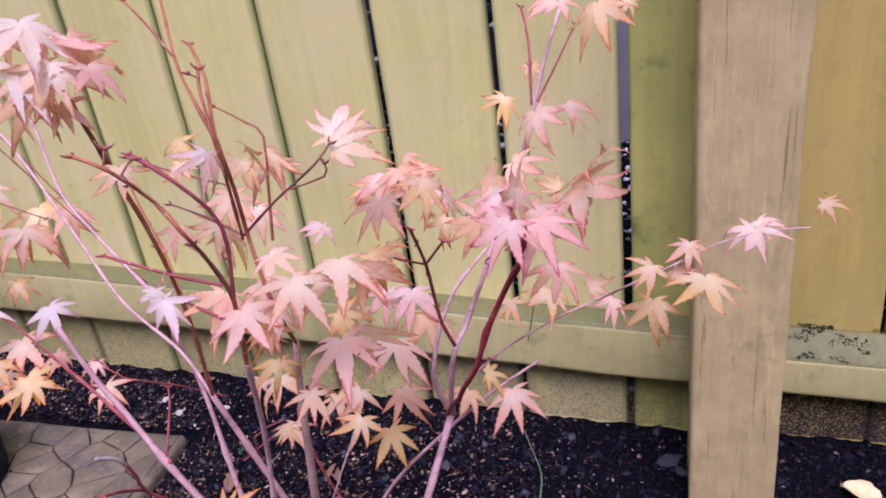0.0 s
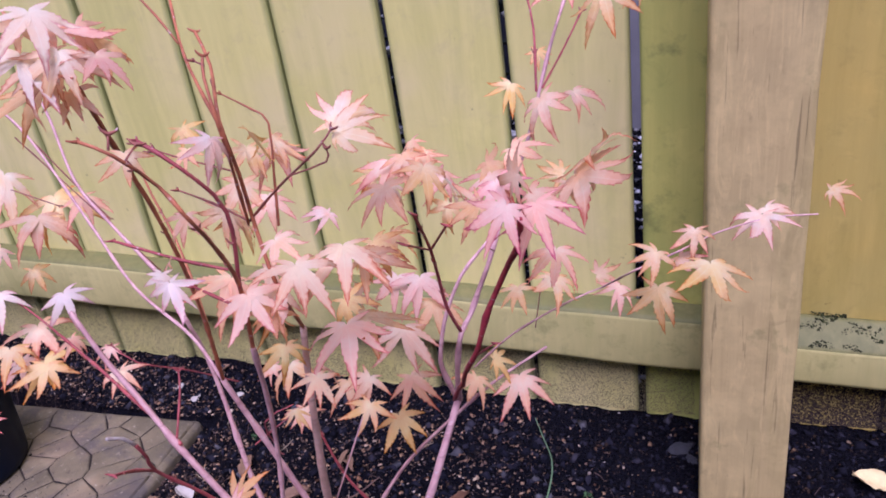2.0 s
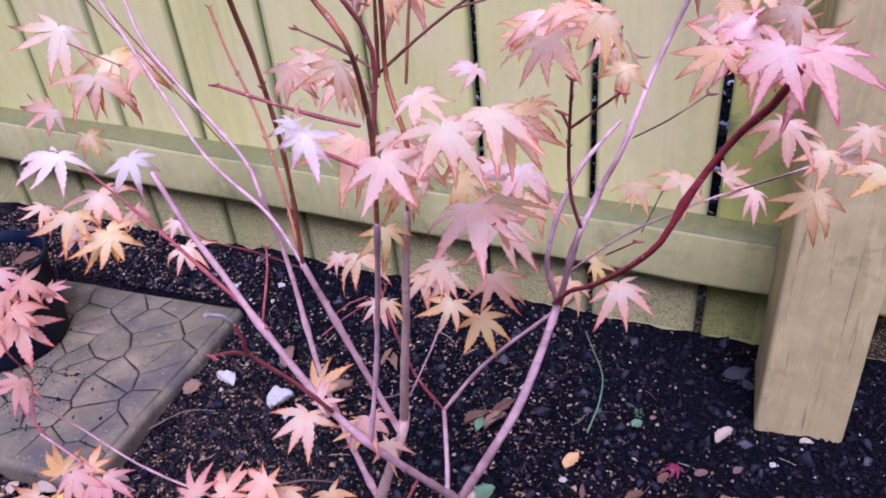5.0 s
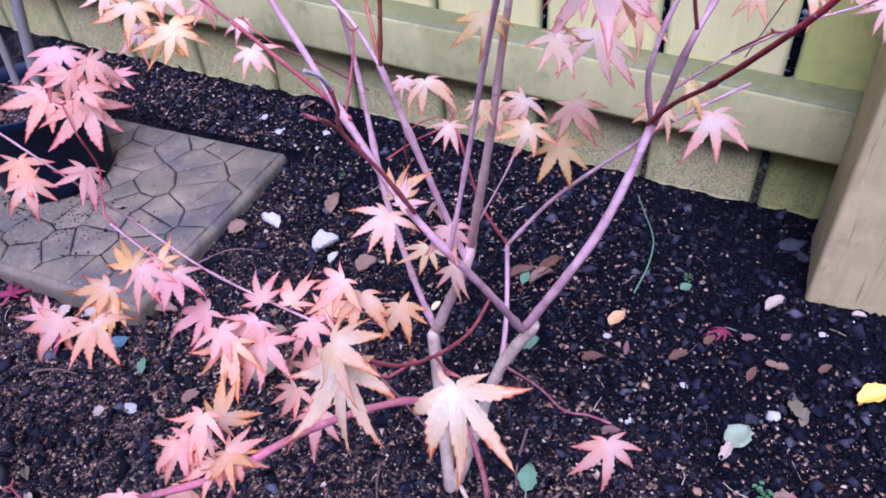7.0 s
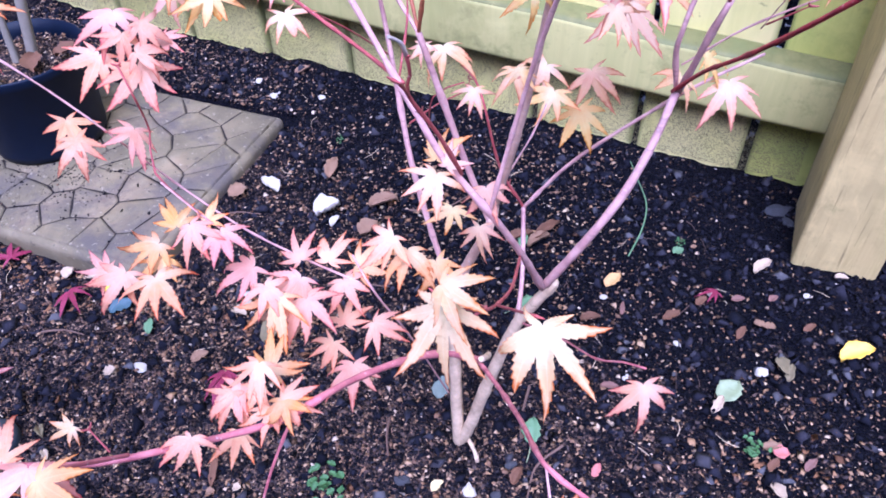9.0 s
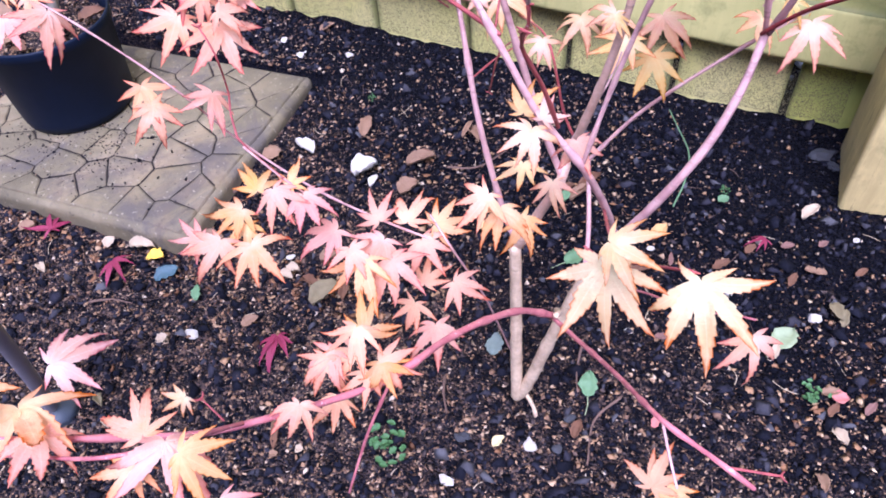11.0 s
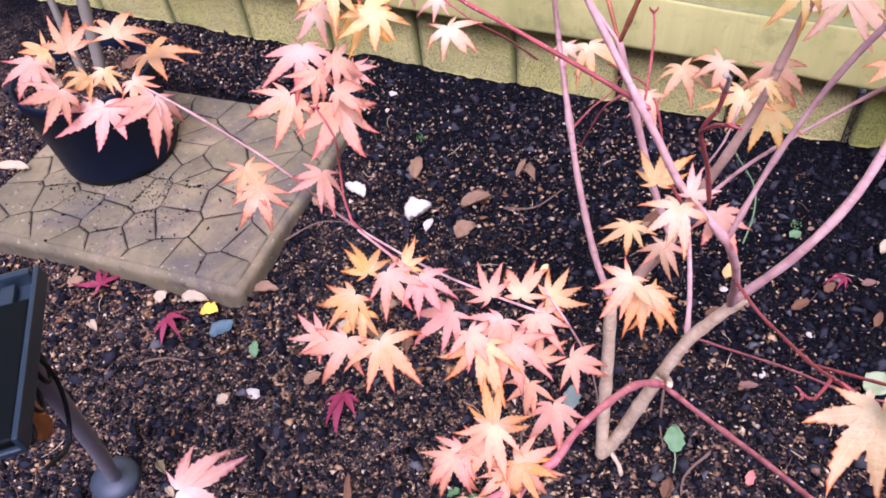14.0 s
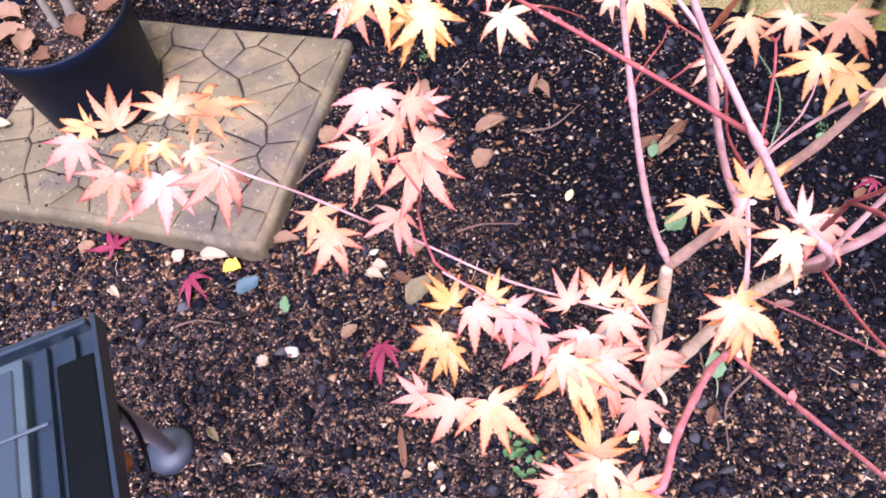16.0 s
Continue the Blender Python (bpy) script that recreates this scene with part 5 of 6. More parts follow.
leaf(-0.176, 0.247, 0.413, 1, 28, -98, 19, 'yellow')
leaf(-0.254, 0.244, 0.382, -5, -21, -133, 21, 'orange')
leaf(-0.195, 0.241, 0.402, -12, -11, 178, 15, 'pink')
leaf(-0.113, 0.450, 0.411, -28, -19, -175, 21, 'pale')
leaf(-0.096, 0.477, 0.386, -12, 14, -153, 20, 'pink')
leaf(-0.143, 0.540, 0.305, -24, -5, -171, 21, 'orange')
leaf(-0.120, 0.532, 0.302, -33, 18, -175, 22, 'orange')
leaf(-0.127, 0.425, 0.386, -36, -18, 160, 20, 'pink')
leaf(-0.120, 0.459, 0.338, -37, -1, -136, 20, 'pink')
leaf(-0.109, 0.455, 0.414, 36, 2, -18, 14, 'pale')
leaf(-0.122, 0.429, 0.374, -14, -4, -163, 22, 'pink')
leaf(-0.053, 0.321, 0.474, -52, 11, 176, 27, 'cream')
leaf(-0.053, 0.319, 0.486, 7, 39, -109, 16, 'pale')
leaf(-0.026, 0.335, 0.461, -58, 20, -175, 26, 'cream')
leaf(0.008, 0.408, 0.349, -34, 3, -156, 19, 'pink')
leaf(-0.149, 0.598, 0.364, -44, -6, -167, 17, 'pink')
leaf(-0.343, 0.548, 0.429, -44, 8, -158, 23, 'pink')
leaf(-0.292, 0.526, 0.444, -31, -16, -151, 25, 'orange')
leaf(-0.231, 0.279, 0.261, -19, 18, -127, 26, 'orange')
leaf(-0.016, 0.377, 0.234, 13, 3, -15, 23, 'orange')
leaf(-0.007, 0.380, 0.232, -6, 1, -136, 22, 'orange')
leaf(-0.173, 0.356, 0.344, -9, 7, -176, 23, 'orange')
leaf(-0.189, 0.354, 0.318, -27, 0, 158, 20, 'orange')
leaf(-0.159, 0.351, 0.327, 10, 10, -141, 22, 'pink')
leaf(-0.126, 0.480, 0.396, 45, -11, -8, 19, 'yellow')

# second leaves of the pairs in the crowded upper crown
_rng = random.Random(91)
for blade, m, size in list(LEAVES):
    p = m.translation + TREE_AT
    if p.z > 0.50 and p.y < 0.56 and _rng.random() < 0.55:
        tilt = m.to_euler()
        leaf(p.x + _rng.uniform(-0.010, 0.010), p.y + _rng.uniform(0.004, 0.014), p.z + _rng.uniform(-0.011, 0.007), math.degrees(tilt.x) + _rng.uniform(-25, 15), math.degrees(tilt.y) + _rng.uniform(-25, 25), math.degrees(tilt.z) + _rng.choice((-1, 1)) * _rng.uniform(35, 90), size * 1000 * _rng.uniform(0.75, 0.95), _rng.choice(("pink", "pink", "orange", "pale")))

# leaf stalks to the nearest wood
_wood = np.array([tuple(q) for q in WOOD])
for blade, m, size in LEAVES:
    c = m.translation
    back = c - m.col[1].to_3d() * size * 0.45 + Vector((0, 0, size * 0.1))
    d = np.linalg.norm(_wood - np.array(tuple(back)), axis=1)
    j = int(d.argmin())
    if d[j] < 0.055:
        foot = Vector(_wood[j])
        v, f = tube([c, c.lerp(foot, 0.5) + (back - c) * 0.22, foot], 0.00024, 0.00042, 5, False)
        stalk = mesh_object("leaf_stalk", v, f, BARK["crimson"], blade, "", True)
        stalk.matrix_local = blade.matrix_local.inverted()

# ---- soil crumbs ----
def scatter():
    r = np.random.RandomState(8)

    def spots(n, x0, x1, y0, y1):
        p = np.stack([r.uniform(x0, x1, n), r.uniform(y0, y1, n)], -1)
        keep = ~((p[:, 0] > STONE[0]) & (p[:, 0] < STONE[1]) & (p[:, 1] > STONE[2]) & (p[:, 1] < STONE[3]))
        keep &= ~((p[:, 0] > 0.14) & (p[:, 0] < 0.23) & (p[:, 1] > 0.917) & (p[:, 1] < 1.03))
        return p[keep]

    def cloud(n, lo, hi, area, seed, power=2.2):
        p = spots(n, *area)
        s = lo + (hi - lo) * r.uniform(0, 1, len(p)) ** power
        # the crumbs are browner toward the open bed, blacker along the fence
        brownness = np.array([noise.noise(Vector((x * 3.5, y * 3.5, 2.0))) for x, y in p]) * 0.5 + (0.72 - p[:, 1]) * 1.6 - p[:, 0] * 0.9 + 0.08
        brown = brownness + r.normal(0, 0.25, len(p)) > 0
        small = s + r.normal(0, 0.0006, len(p)) < 0.0034
        z = np.array([ground_height(x, y) for x, y in p]) + s * 0.25
        for pick, mat, k in ((np.full(len(p), lo > 0.002), MAT_LUMPS, 80), (np.zeros(len(p), bool), MAT_CRUMBS, 0)) if lo > 0.002 else ((brown & small, MAT_CRUMBS, 0), (~(brown & small), MAT_CRUMBS_DARK, 40)):
            if not pick.any():
                continue
            ob = crumb_cloud("soil_crumbs", np.column_stack([p, z])[pick], s[pick], mat, None, seed + k)
            tagged(ob, "loose dark soil crumbs, bark bits and grit", "soil", kind="stuff")

    cloud(105000, 0.0008, 0.0041, (-1.15, 0.55, 0.22, 1.07), 1)
    cloud(11000, 0.0032, 0.0095, (-1.15, 0.55, 0.22, 1.07), 2, 2.6)
    n = 11000
    p = np.stack([r.uniform(-0.9, 0.8, n), r.uniform(1.12, 2.6, n)], -1)
    s = r.uniform(0.004, 0.012, n)
    ob = crumb_cloud("gravel", np.column_stack([p, np.full(n, 0.0) + 0.05 * np.clip(-p[:, 0], -0.1, 1)]), s, MAT_GRAVEL, None, 9)
    tagged(ob, "mixed pale and dark gravel behind the fence", "gravel", kind="stuff")
    n = 700
    p = np.stack([r.normal(-0.80, 0.075, n), r.normal(0.705, 0.04, n)], -1)
    p = p[(p[:, 0] > STONE[0]) & (p[:, 0] < STONE[1]) & (p[:, 1] > STONE[2]) & (p[:, 1] < STONE[3])]
    s = 0.0007 + 0.002 * r.uniform(0, 1, len(p)) ** 2
    ob = crumb_cloud("soil_crumbs", np.column_stack([p, np.full(len(p), 0.0305)]), s, MAT_CRUMBS_DARK, None, 3)
    tagged(ob, "loose soil crumbs spilt on the stone", "soil", kind="stuff")


scatter()

# ---- fallen leaves, chips and weeds ----
ground_leaf(-0.790, 0.564, 0.023, 0.024, -56, MAT_TAN, "pinkish tan leaf beside the stone", 0.3, 0.6, 1, 8, 0.006)
ground_leaf(-0.671, 0.578, 0.017, 0.020, -8, MAT_PALE, "small cream leaf beside the stone", 0.3, 0.6, 2, 15, 0.007)
ground_leaf(-0.635, 0.586, 0.042, 0.020, -83, MAT_PALE, "curled cream dry leaf beside the stone", 0.5, 1.0, 3, 13, 0.008)
ground_leaf(-0.606, 0.579, 0.027, 0.023, -90, MAT_YELLOW, "bright yellow leaf beside the stone", 0.12, 0.25, 4, 11, 0.009)
ground_leaf(-0.579, 0.558, 0.033, 0.026, -45, MAT_BLUE, "grey-blue leaf beside the stone", 0.25, 0.4, 5, 9, 0.006)
ground_leaf(-0.733, 0.524, 0.029, 0.012, -119, MAT_PALE, "small cream leaf on the soil", 0.3, 0.8, 6, 16, 0.007)
ground_leaf(-0.522, 0.545, 0.021, 0.013, 27, MAT_GREEN, "tiny grey-green leaf on the soil", 0.3, 0.6, 7, 14, 0.008)
ground_leaf(-0.519, 0.476, 0.014, 0.017, -45, MAT_PALE, "round cream leaf on the soil", 0.2, 0.5, 8, 12, 0.009)
ground_leaf(-0.444, 0.528, 0.022, 0.017, -39, MAT_TAN, "orange-tan leaf on the soil", 0.3, 0.6, 9, 10, 0.006)
ground_leaf(-0.557, 0.771, 0.029, 0.033, -56, MAT_TAN, "flat pinkish tan leaf by the stone", 0.15, 0.4, 10, 8, 0.007)
ground_leaf(-0.513, 0.797, 0.033, 0.027, 76, MAT_CHALK, "cream-white folded leaf on the soil", 0.4, 0.7, 11, 15, 0.008)
ground_leaf(-0.423, 0.777, 0.037, 0.039, -40, MAT_CHALK, "crumpled cream-white leaf on the soil", 0.5, 0.9, 12, 13, 0.009)
ground_leaf(-0.403, 0.765, 0.020, 0.013, -6, MAT_CHALK, "crumpled cream-white leaf on the soil", 0.5, 0.9, 13, 11, 0.006)
ground_leaf(-0.359, 0.767, 0.030, 0.030, -34, MAT_TAN, "crumpled pinkish tan leaf on the soil", 0.5, 1.0, 14, 9, 0.007)
ground_leaf(-0.455, 0.853, 0.038, 0.022, 10, MAT_TAN, "torn tan leaf on the soil", 0.5, 0.9, 15, 16, 0.008)
ground_leaf(-0.366, 0.817, 0.042, 0.021, -56, MAT_TAN, "curled tan dead leaf on the soil", 0.7, 1.2, 16, 14, 0.009)
ground_leaf(-0.613, 1.045, 0.028, 0.020, -37, MAT_TAN, "small tan leaf on the soil", 0.3, 0.6, 17, 12, 0.006)
ground_leaf(-0.443, 0.603, 0.024, 0.016, -98, MAT_PALE, "cream dry leaf on the soil", 0.4, 0.8, 18, 10, 0.007)
ground_leaf(-0.385, 0.586, 0.042, 0.031, -27, MAT_OLIVE, "crumpled olive-brown leaf on the soil", 0.5, 1.1, 19, 8, 0.008)
ground_leaf(-0.403, 0.637, 0.023, 0.020, -51, MAT_TAN, "curled orange-tan leaf on the soil", 0.6, 1.1, 20, 15, 0.009)
ground_leaf(-0.411, 0.605, 0.036, 0.013, -104, MAT_BROWN, "curled brown dead leaf on the soil", 0.7, 1.2, 21, 13, 0.006)
ground_leaf(-0.365, 0.602, 0.029, 0.013, 16, MAT_BROWN, "curled brown dead leaf on the soil", 0.7, 1.2, 22, 11, 0.007)
ground_leaf(-0.138, 0.726, 0.028, 0.027, -51, MAT_GREEN, "pale green leaf with toothed edge on the soil", 0.15, 0.35, 23, 9, 0.008, stalk=True)
ground_leaf(-0.181, 0.582, 0.027, 0.022, 0, MAT_GREYGREEN, "grey-green leaf on the soil", 0.15, 0.4, 24, 16, 0.009)
ground_leaf(-0.080, 0.570, 0.028, 0.023, 9, MAT_GREEN, "small green leaf with a stalk on the soil", 0.15, 0.35, 25, 14, 0.006, stalk=True)
ground_leaf(-0.027, 0.652, 0.026, 0.015, -81, MAT_PINKTAN, "pinkish tan leaf on the soil", 0.4, 0.8, 26, 12, 0.007)
ground_leaf(0.044, 0.801, 0.023, 0.017, -34, MAT_BROWN, "small brown leaf on the soil", 0.3, 0.6, 27, 10, 0.008)
ground_leaf(0.081, 0.819, 0.021, 0.015, -63, MAT_PINKTAN, "pinkish tan leaf on the soil", 0.4, 0.8, 28, 8, 0.009)
ground_leaf(0.119, 0.836, 0.017, 0.015, -45, MAT_PINKTAN, "small pink-brown leaf on the soil", 0.3, 0.6, 29, 15, 0.006)
ground_leaf(0.108, 0.795, 0.019, 0.018, -112, MAT_TAN, "crumpled tan leaf on the soil", 0.5, 1.0, 30, 13, 0.007)
ground_leaf(0.016, 0.769, 0.031, 0.019, -45, MAT_BROWN, "curled brown leaf on the soil", 0.5, 0.9, 31, 11, 0.008)
ground_leaf(0.136, 0.748, 0.028, 0.017, -153, MAT_OLIVE, "olive-tan leaf on the soil", 0.3, 0.6, 32, 9, 0.009)
ground_leaf(-0.013, 0.555, 0.016, 0.010, -9, MAT_ROSE, "small pink leaf piece on the soil", 0.3, 0.6, 33, 16, 0.006)
ground_leaf(-0.146, 0.485, 0.015, 0.011, -31, MAT_STRAW, "yellowish dry leaf on the soil", 0.4, 0.8, 34, 14, 0.007)
ground_leaf(-0.080, 0.521, 0.021, 0.013, -9, MAT_BROWN, "crumpled brown leaf on the soil", 0.6, 1.1, 35, 12, 0.008)
ground_leaf(0.133, 0.638, 0.025, 0.018, -68, MAT_TAN, "tan dead leaf on the soil", 0.4, 0.9, 36, 10, 0.009)
ground_leaf(0.138, 0.620, 0.023, 0.014, -27, MAT_BROWN, "brown leaf on the soil", 0.4, 0.8, 37, 8, 0.006)
ground_leaf(0.144, 0.597, 0.020, 0.014, -143, MAT_PALE, "cream dry leaf on the soil", 0.4, 0.8, 38, 15, 0.007)
ground_leaf(0.133, 0.547, 0.027, 0.017, -166, MAT_TAN, "long curled tan leaf on the soil", 0.6, 1.1, 39, 13, 0.008)
ground_leaf(0.101, 0.877, 0.031, 0.016, -36, MAT_PALE, "pale torn leaf by the post", 0.5, 0.9, 40, 11, 0.009)
ground_leaf(-0.182, 0.828, 0.036, 0.018, -50, MAT_BROWN, "curled brown dead leaf on the soil", 0.6, 1.1, 41, 9, 0.006)
ground_leaf(-0.056, 0.796, 0.026, 0.019, -34, MAT_AMBER, "small amber leaf on the soil", 0.3, 0.6, 42, 16, 0.007)
ground_leaf(-0.034, 0.759, 0.024, 0.010, 7, MAT_PINKTAN, "pinkish tan leaf on the soil", 0.4, 0.7, 43, 14, 0.008)
ground_leaf(-0.067, 0.729, 0.024, 0.012, -63, MAT_BROWN, "curled brown leaf on the soil", 0.6, 1.1, 44, 12, 0.009)
ground_leaf(-0.154, 0.847, 0.045, 0.015, -30, MAT_BROWN, "curled orange-brown dead leaf on the soil", 0.8, 1.4, 45, 10, 0.006)
ground_leaf(-0.159, 0.831, 0.037, 0.016, -39, MAT_TAN, "curled orange-tan dead leaf on the soil", 0.8, 1.3, 46, 8, 0.007)
ground_leaf(-0.171, 0.821, 0.023, 0.014, 0, MAT_GREEN, "small green leaf on the soil", 0.2, 0.4, 47, 15, 0.008)
ground_leaf(0.118, 0.796, 0.018, 0.018, -101, MAT_TAN, "pinkish tan leaf on the soil", 0.4, 0.8, 48, 13, 0.009)
ground_leaf(0.092, 0.771, 0.028, 0.014, -14, MAT_BROWN, "crumpled brown leaf on the soil", 0.6, 1.1, 49, 11, 0.006)
ground_leaf(0.159, 0.807, 0.023, 0.014, -39, MAT_BROWN, "small brown leaf on the soil", 0.4, 0.8, 50, 9, 0.007)
ground_leaf(0.146, 0.735, 0.023, 0.011, -8, MAT_OLIVE, "olive leaf on the soil", 0.3, 0.6, 51, 16, 0.008)
ground_leaf(0.202, 0.780, 0.041, 0.027, -59, MAT_YELLOW, "curled bright yellow leaf on the soil", 0.5, 0.9, 52, 14, 0.009)
ground_leaf(0.088, 0.688, 0.033, 0.031, -31, MAT_PALEGREEN, "pale green leaf on the soil", 0.15, 0.4, 53, 12, 0.006, stalk=True)
ground_leaf(0.081, 0.667, 0.025, 0.012, -18, MAT_PALE, "cream leaf under the green one", 0.3, 0.6, 54, 10, 0.007)
ground_leaf(0.142, 0.636, 0.016, 0.016, -76, MAT_ROSE, "pinkish leaf on the soil", 0.3, 0.6, 55, 8, 0.008)
ground_leaf(0.169, 0.631, 0.023, 0.013, -31, MAT_PINKTAN, "pinkish tan leaf on the soil", 0.4, 0.8, 56, 15, 0.009)
ground_leaf(0.188, 0.901, 0.016, 0.011, -90, MAT_PALE, "thin pale leaf by the post", 0.5, 0.8, 57, 13, 0.006)
ground_leaf(0.006, 0.873, 0.014, 0.017, -56, MAT_GREEN, "tiny green leaf on the soil", 0.2, 0.4, 58, 11, 0.007)
ground_leaf(0.023, 0.890, 0.010, 0.011, -56, MAT_TAN, "tiny tan leaf on the soil", 0.3, 0.6, 59, 9, 0.008)
ground_leaf(-0.316, 0.892, 0.041, 0.016, -139, MAT_TAN, "curled tan dead leaf on the soil", 0.7, 1.2, 60, 16, 0.009)
ground_leaf(-0.325, 0.890, 0.033, 0.008, -6, MAT_TAN, "curled tan dead leaf on the soil", 0.8, 1.3, 61, 14, 0.006)
ground_leaf(-0.365, 0.829, 0.030, 0.017, -63, MAT_BROWN, "curled brown dead leaf on the soil", 0.6, 1.1, 62, 12, 0.007)
ground_leaf(-0.252, 0.741, 0.016, 0.010, -16, MAT_STRAW, "small straw-yellow leaf on the soil", 0.4, 0.8, 63, 10, 0.008)
ground_leaf(-0.559, 0.623, 0.034, 0.019, -72, MAT_TAN, "curled orange-tan leaf by the stone", 0.6, 0.9, 64, 8, 0.009)
ground_leaf(-0.349, 0.422, 0.043, 0.009, 22, MAT_BROWN, "strip of brown bark on the soil", 0.4, 0.5, 65, 15, 0.006)
ground_leaf(-0.341, 0.404, 0.010, 0.009, -68, MAT_TAN, "tiny orange-tan leaf on the soil", 0.3, 0.6, 66, 13, 0.007)
ground_leaf(-0.320, 0.417, 0.009, 0.010, -79, MAT_PALE, "small cream leaf on the soil", 0.3, 0.6, 67, 11, 0.008)
ground_leaf(-0.518, 0.379, 0.016, 0.008, -121, MAT_PALE, "small cream leaf by the lamp", 0.4, 0.8, 68, 9, 0.009)
ground_leaf(-0.542, 0.398, 0.022, 0.010, -121, MAT_OLIVE, "curled olive-brown leaf by the lamp", 0.5, 1.0, 69, 16, 0.006)
ground_leaf(-0.440, 0.615, 0.020, 0.017, -90, MAT_PALE, "cream dry leaf on the soil", 0.4, 0.8, 70, 14, 0.007)
ground_leaf(0.338, 0.965, 0.050, 0.036, 80, MAT_STRAW, "large yellow-cream leaf by the post", 0.2, 0.4, 23, 15, 0.012)
ground_leaf(-0.985, 0.700, 0.052, 0.019, 110, MAT_PALE, "long cream leaf beside the stone", 0.4, 0.8, 34, 10, 0.008)


def chip(x, y, size, turn, seed, material, label):
    bm = bmesh.new()
    bmesh.ops.create_icosphere(bm, subdivisions=2, radius=size)
    for v in bm.verts:
        v.co.x *= 1.35
        v.co *= 1 + 0.9 * noise.noise(v.co * 140 + Vector((seed, seed * 3, 0)))
        v.co.z *= 0.55
    ob = part("stone_chip", bm, material, None, "", False)
    ob.matrix_world = pose(x, y, ground_height(x, y) + size * 0.3, 0, 0, turn)
    return tagged(ob, label, "pebble", "pale chips in the soil")


for k, (x, y, s) in enumerate(((-0.495, 0.496, 0.0055), (0.120, 0.736, 0.005), (-0.011, 0.674, 0.003), (-0.118, 0.498, 0.0055), (-0.179, 0.438, 0.005), (0.157, 0.862, 0.0032), (-0.059, 0.776, 0.0032), (0.054, 0.825, 0.004), (0.032, 0.740, 0.0032), (-0.058, 0.657, 0.0036), (-0.450, 0.635, 0.004), (-0.62, 0.98, 0.006), (-0.66, 1.0, 0.005), (-0.55, 1.0, 0.005))):
    chip(x, y, s, 40 * k, k, MAT_CHALK, "small cream stone chip in the soil")
for k, (x, y, s) in enumerate(((-0.181, 0.482, 0.0055), (-0.090, 0.535, 0.0045), (-0.092, 0.501, 0.0045), (0.113, 1.002, 0.010), (0.128, 0.985, 0.007))):
    chip(x, y, s, 70 * k, k + 30, MAT_SLATE, "grey pebble lying on the dark soil")


def fallen_maple(x, y, size, turn, tilt, seed):
    me = leaf_mesh("purple_maple_leaf", MAT_PURPLE, seed)
    ob = new("fallen_maple_leaf", me)
    ob.matrix_world = pose(x, y, ground_height(x, y) + 0.012, tilt, 6, turn) @ Matrix.Diagonal((size, size, size, 1))
    return tagged(ob, "small dark purple maple leaf lying on the soil", "leaf", "purple maple leaves on the bed")


fallen_maple(-0.751, 0.571, 0.035, 60, 12, 51)
fallen_maple(-0.640, 0.551, 0.031, 250, 12, 52)
fallen_maple(-0.402, 0.522, 0.039, 200, 12, 53)
fallen_maple(0.059, 0.819, 0.022, 120, 12, 54)


def weed(x, y, size, seed):
    """A low rosette of small green leaflets."""
    rng = random.Random(seed)
    w = empty("weed_seedling", (x, y, ground_height(x, y)), "low green weed seedling in the soil", "weed")
    for k in range(22):
        a, d = rng.uniform(0, 6.28), size * rng.uniform(0.1, 1)
        v, f = ovate(size * 0.34, size * 0.27, 0.2, 0.4, seed + k)
        o = mesh_object("leaflet", v, f, MAT_WEED, w, "", True)
        o.location = (d * math.cos(a), d * math.sin(a), 0.006 + 0.008 * rng.random())
        o.rotation_euler = (rng.uniform(-0.4, 0.4), rng.uniform(-0.4, 0.4), a)
    return w


weed(-0.239, 0.446, 0.026, 61)
weed(0.118, 0.632, 0.016, 62)
weed(0.006, 0.89, 0.008, 63)
weed(-0.47, 0.91, 0.008, 64)


def strand(name, points, r0, r1, material, label, category):
    v, f = tube(points, r0, r1, 6, False)
    return tagged(mesh_object(name, v, f, material, None, "", True), label, category)


strand("grass_blade", [(-0.046, 0.849, 0.003), (-0.040, 0.89, 0.012), (-0.044, 0.935, 0.016), (-0.066, 0.985, 0.014), (-0.082, 1.02, 0.012)], 0.0012, 0.0007, MAT_GREEN, "single green grass blade lying on the soil", "grass")
for k, pts in enumerate((((-0.325, 0.825), (-0.291, 0.839), (-0.264, 0.875)), ((-0.363, 0.674), (-0.338, 0.690), (-0.299, 0.699)), ((-0.634, 0.497), (-0.616, 0.510), (-0.587, 0.512)), ((-0.049, 0.571), (-0.067, 0.542), (-0.062, 0.495)), ((-0.099, 0.624), (-0.096, 0.588), (-0.089, 0.564)), ((-0.219, 0.540), (-0.213, 0.521), (-0.201, 0.499)), ((-0.573, 0.700), (-0.545, 0.742), (-0.507, 0.755)))):
    strand("dead_twig", [(x, y, ground_height(x, y) + 0.004) for x, y in pts], 0.0016, 0.0008, MAT_TWIG, "thin dry brown twig on the soil", "twig")


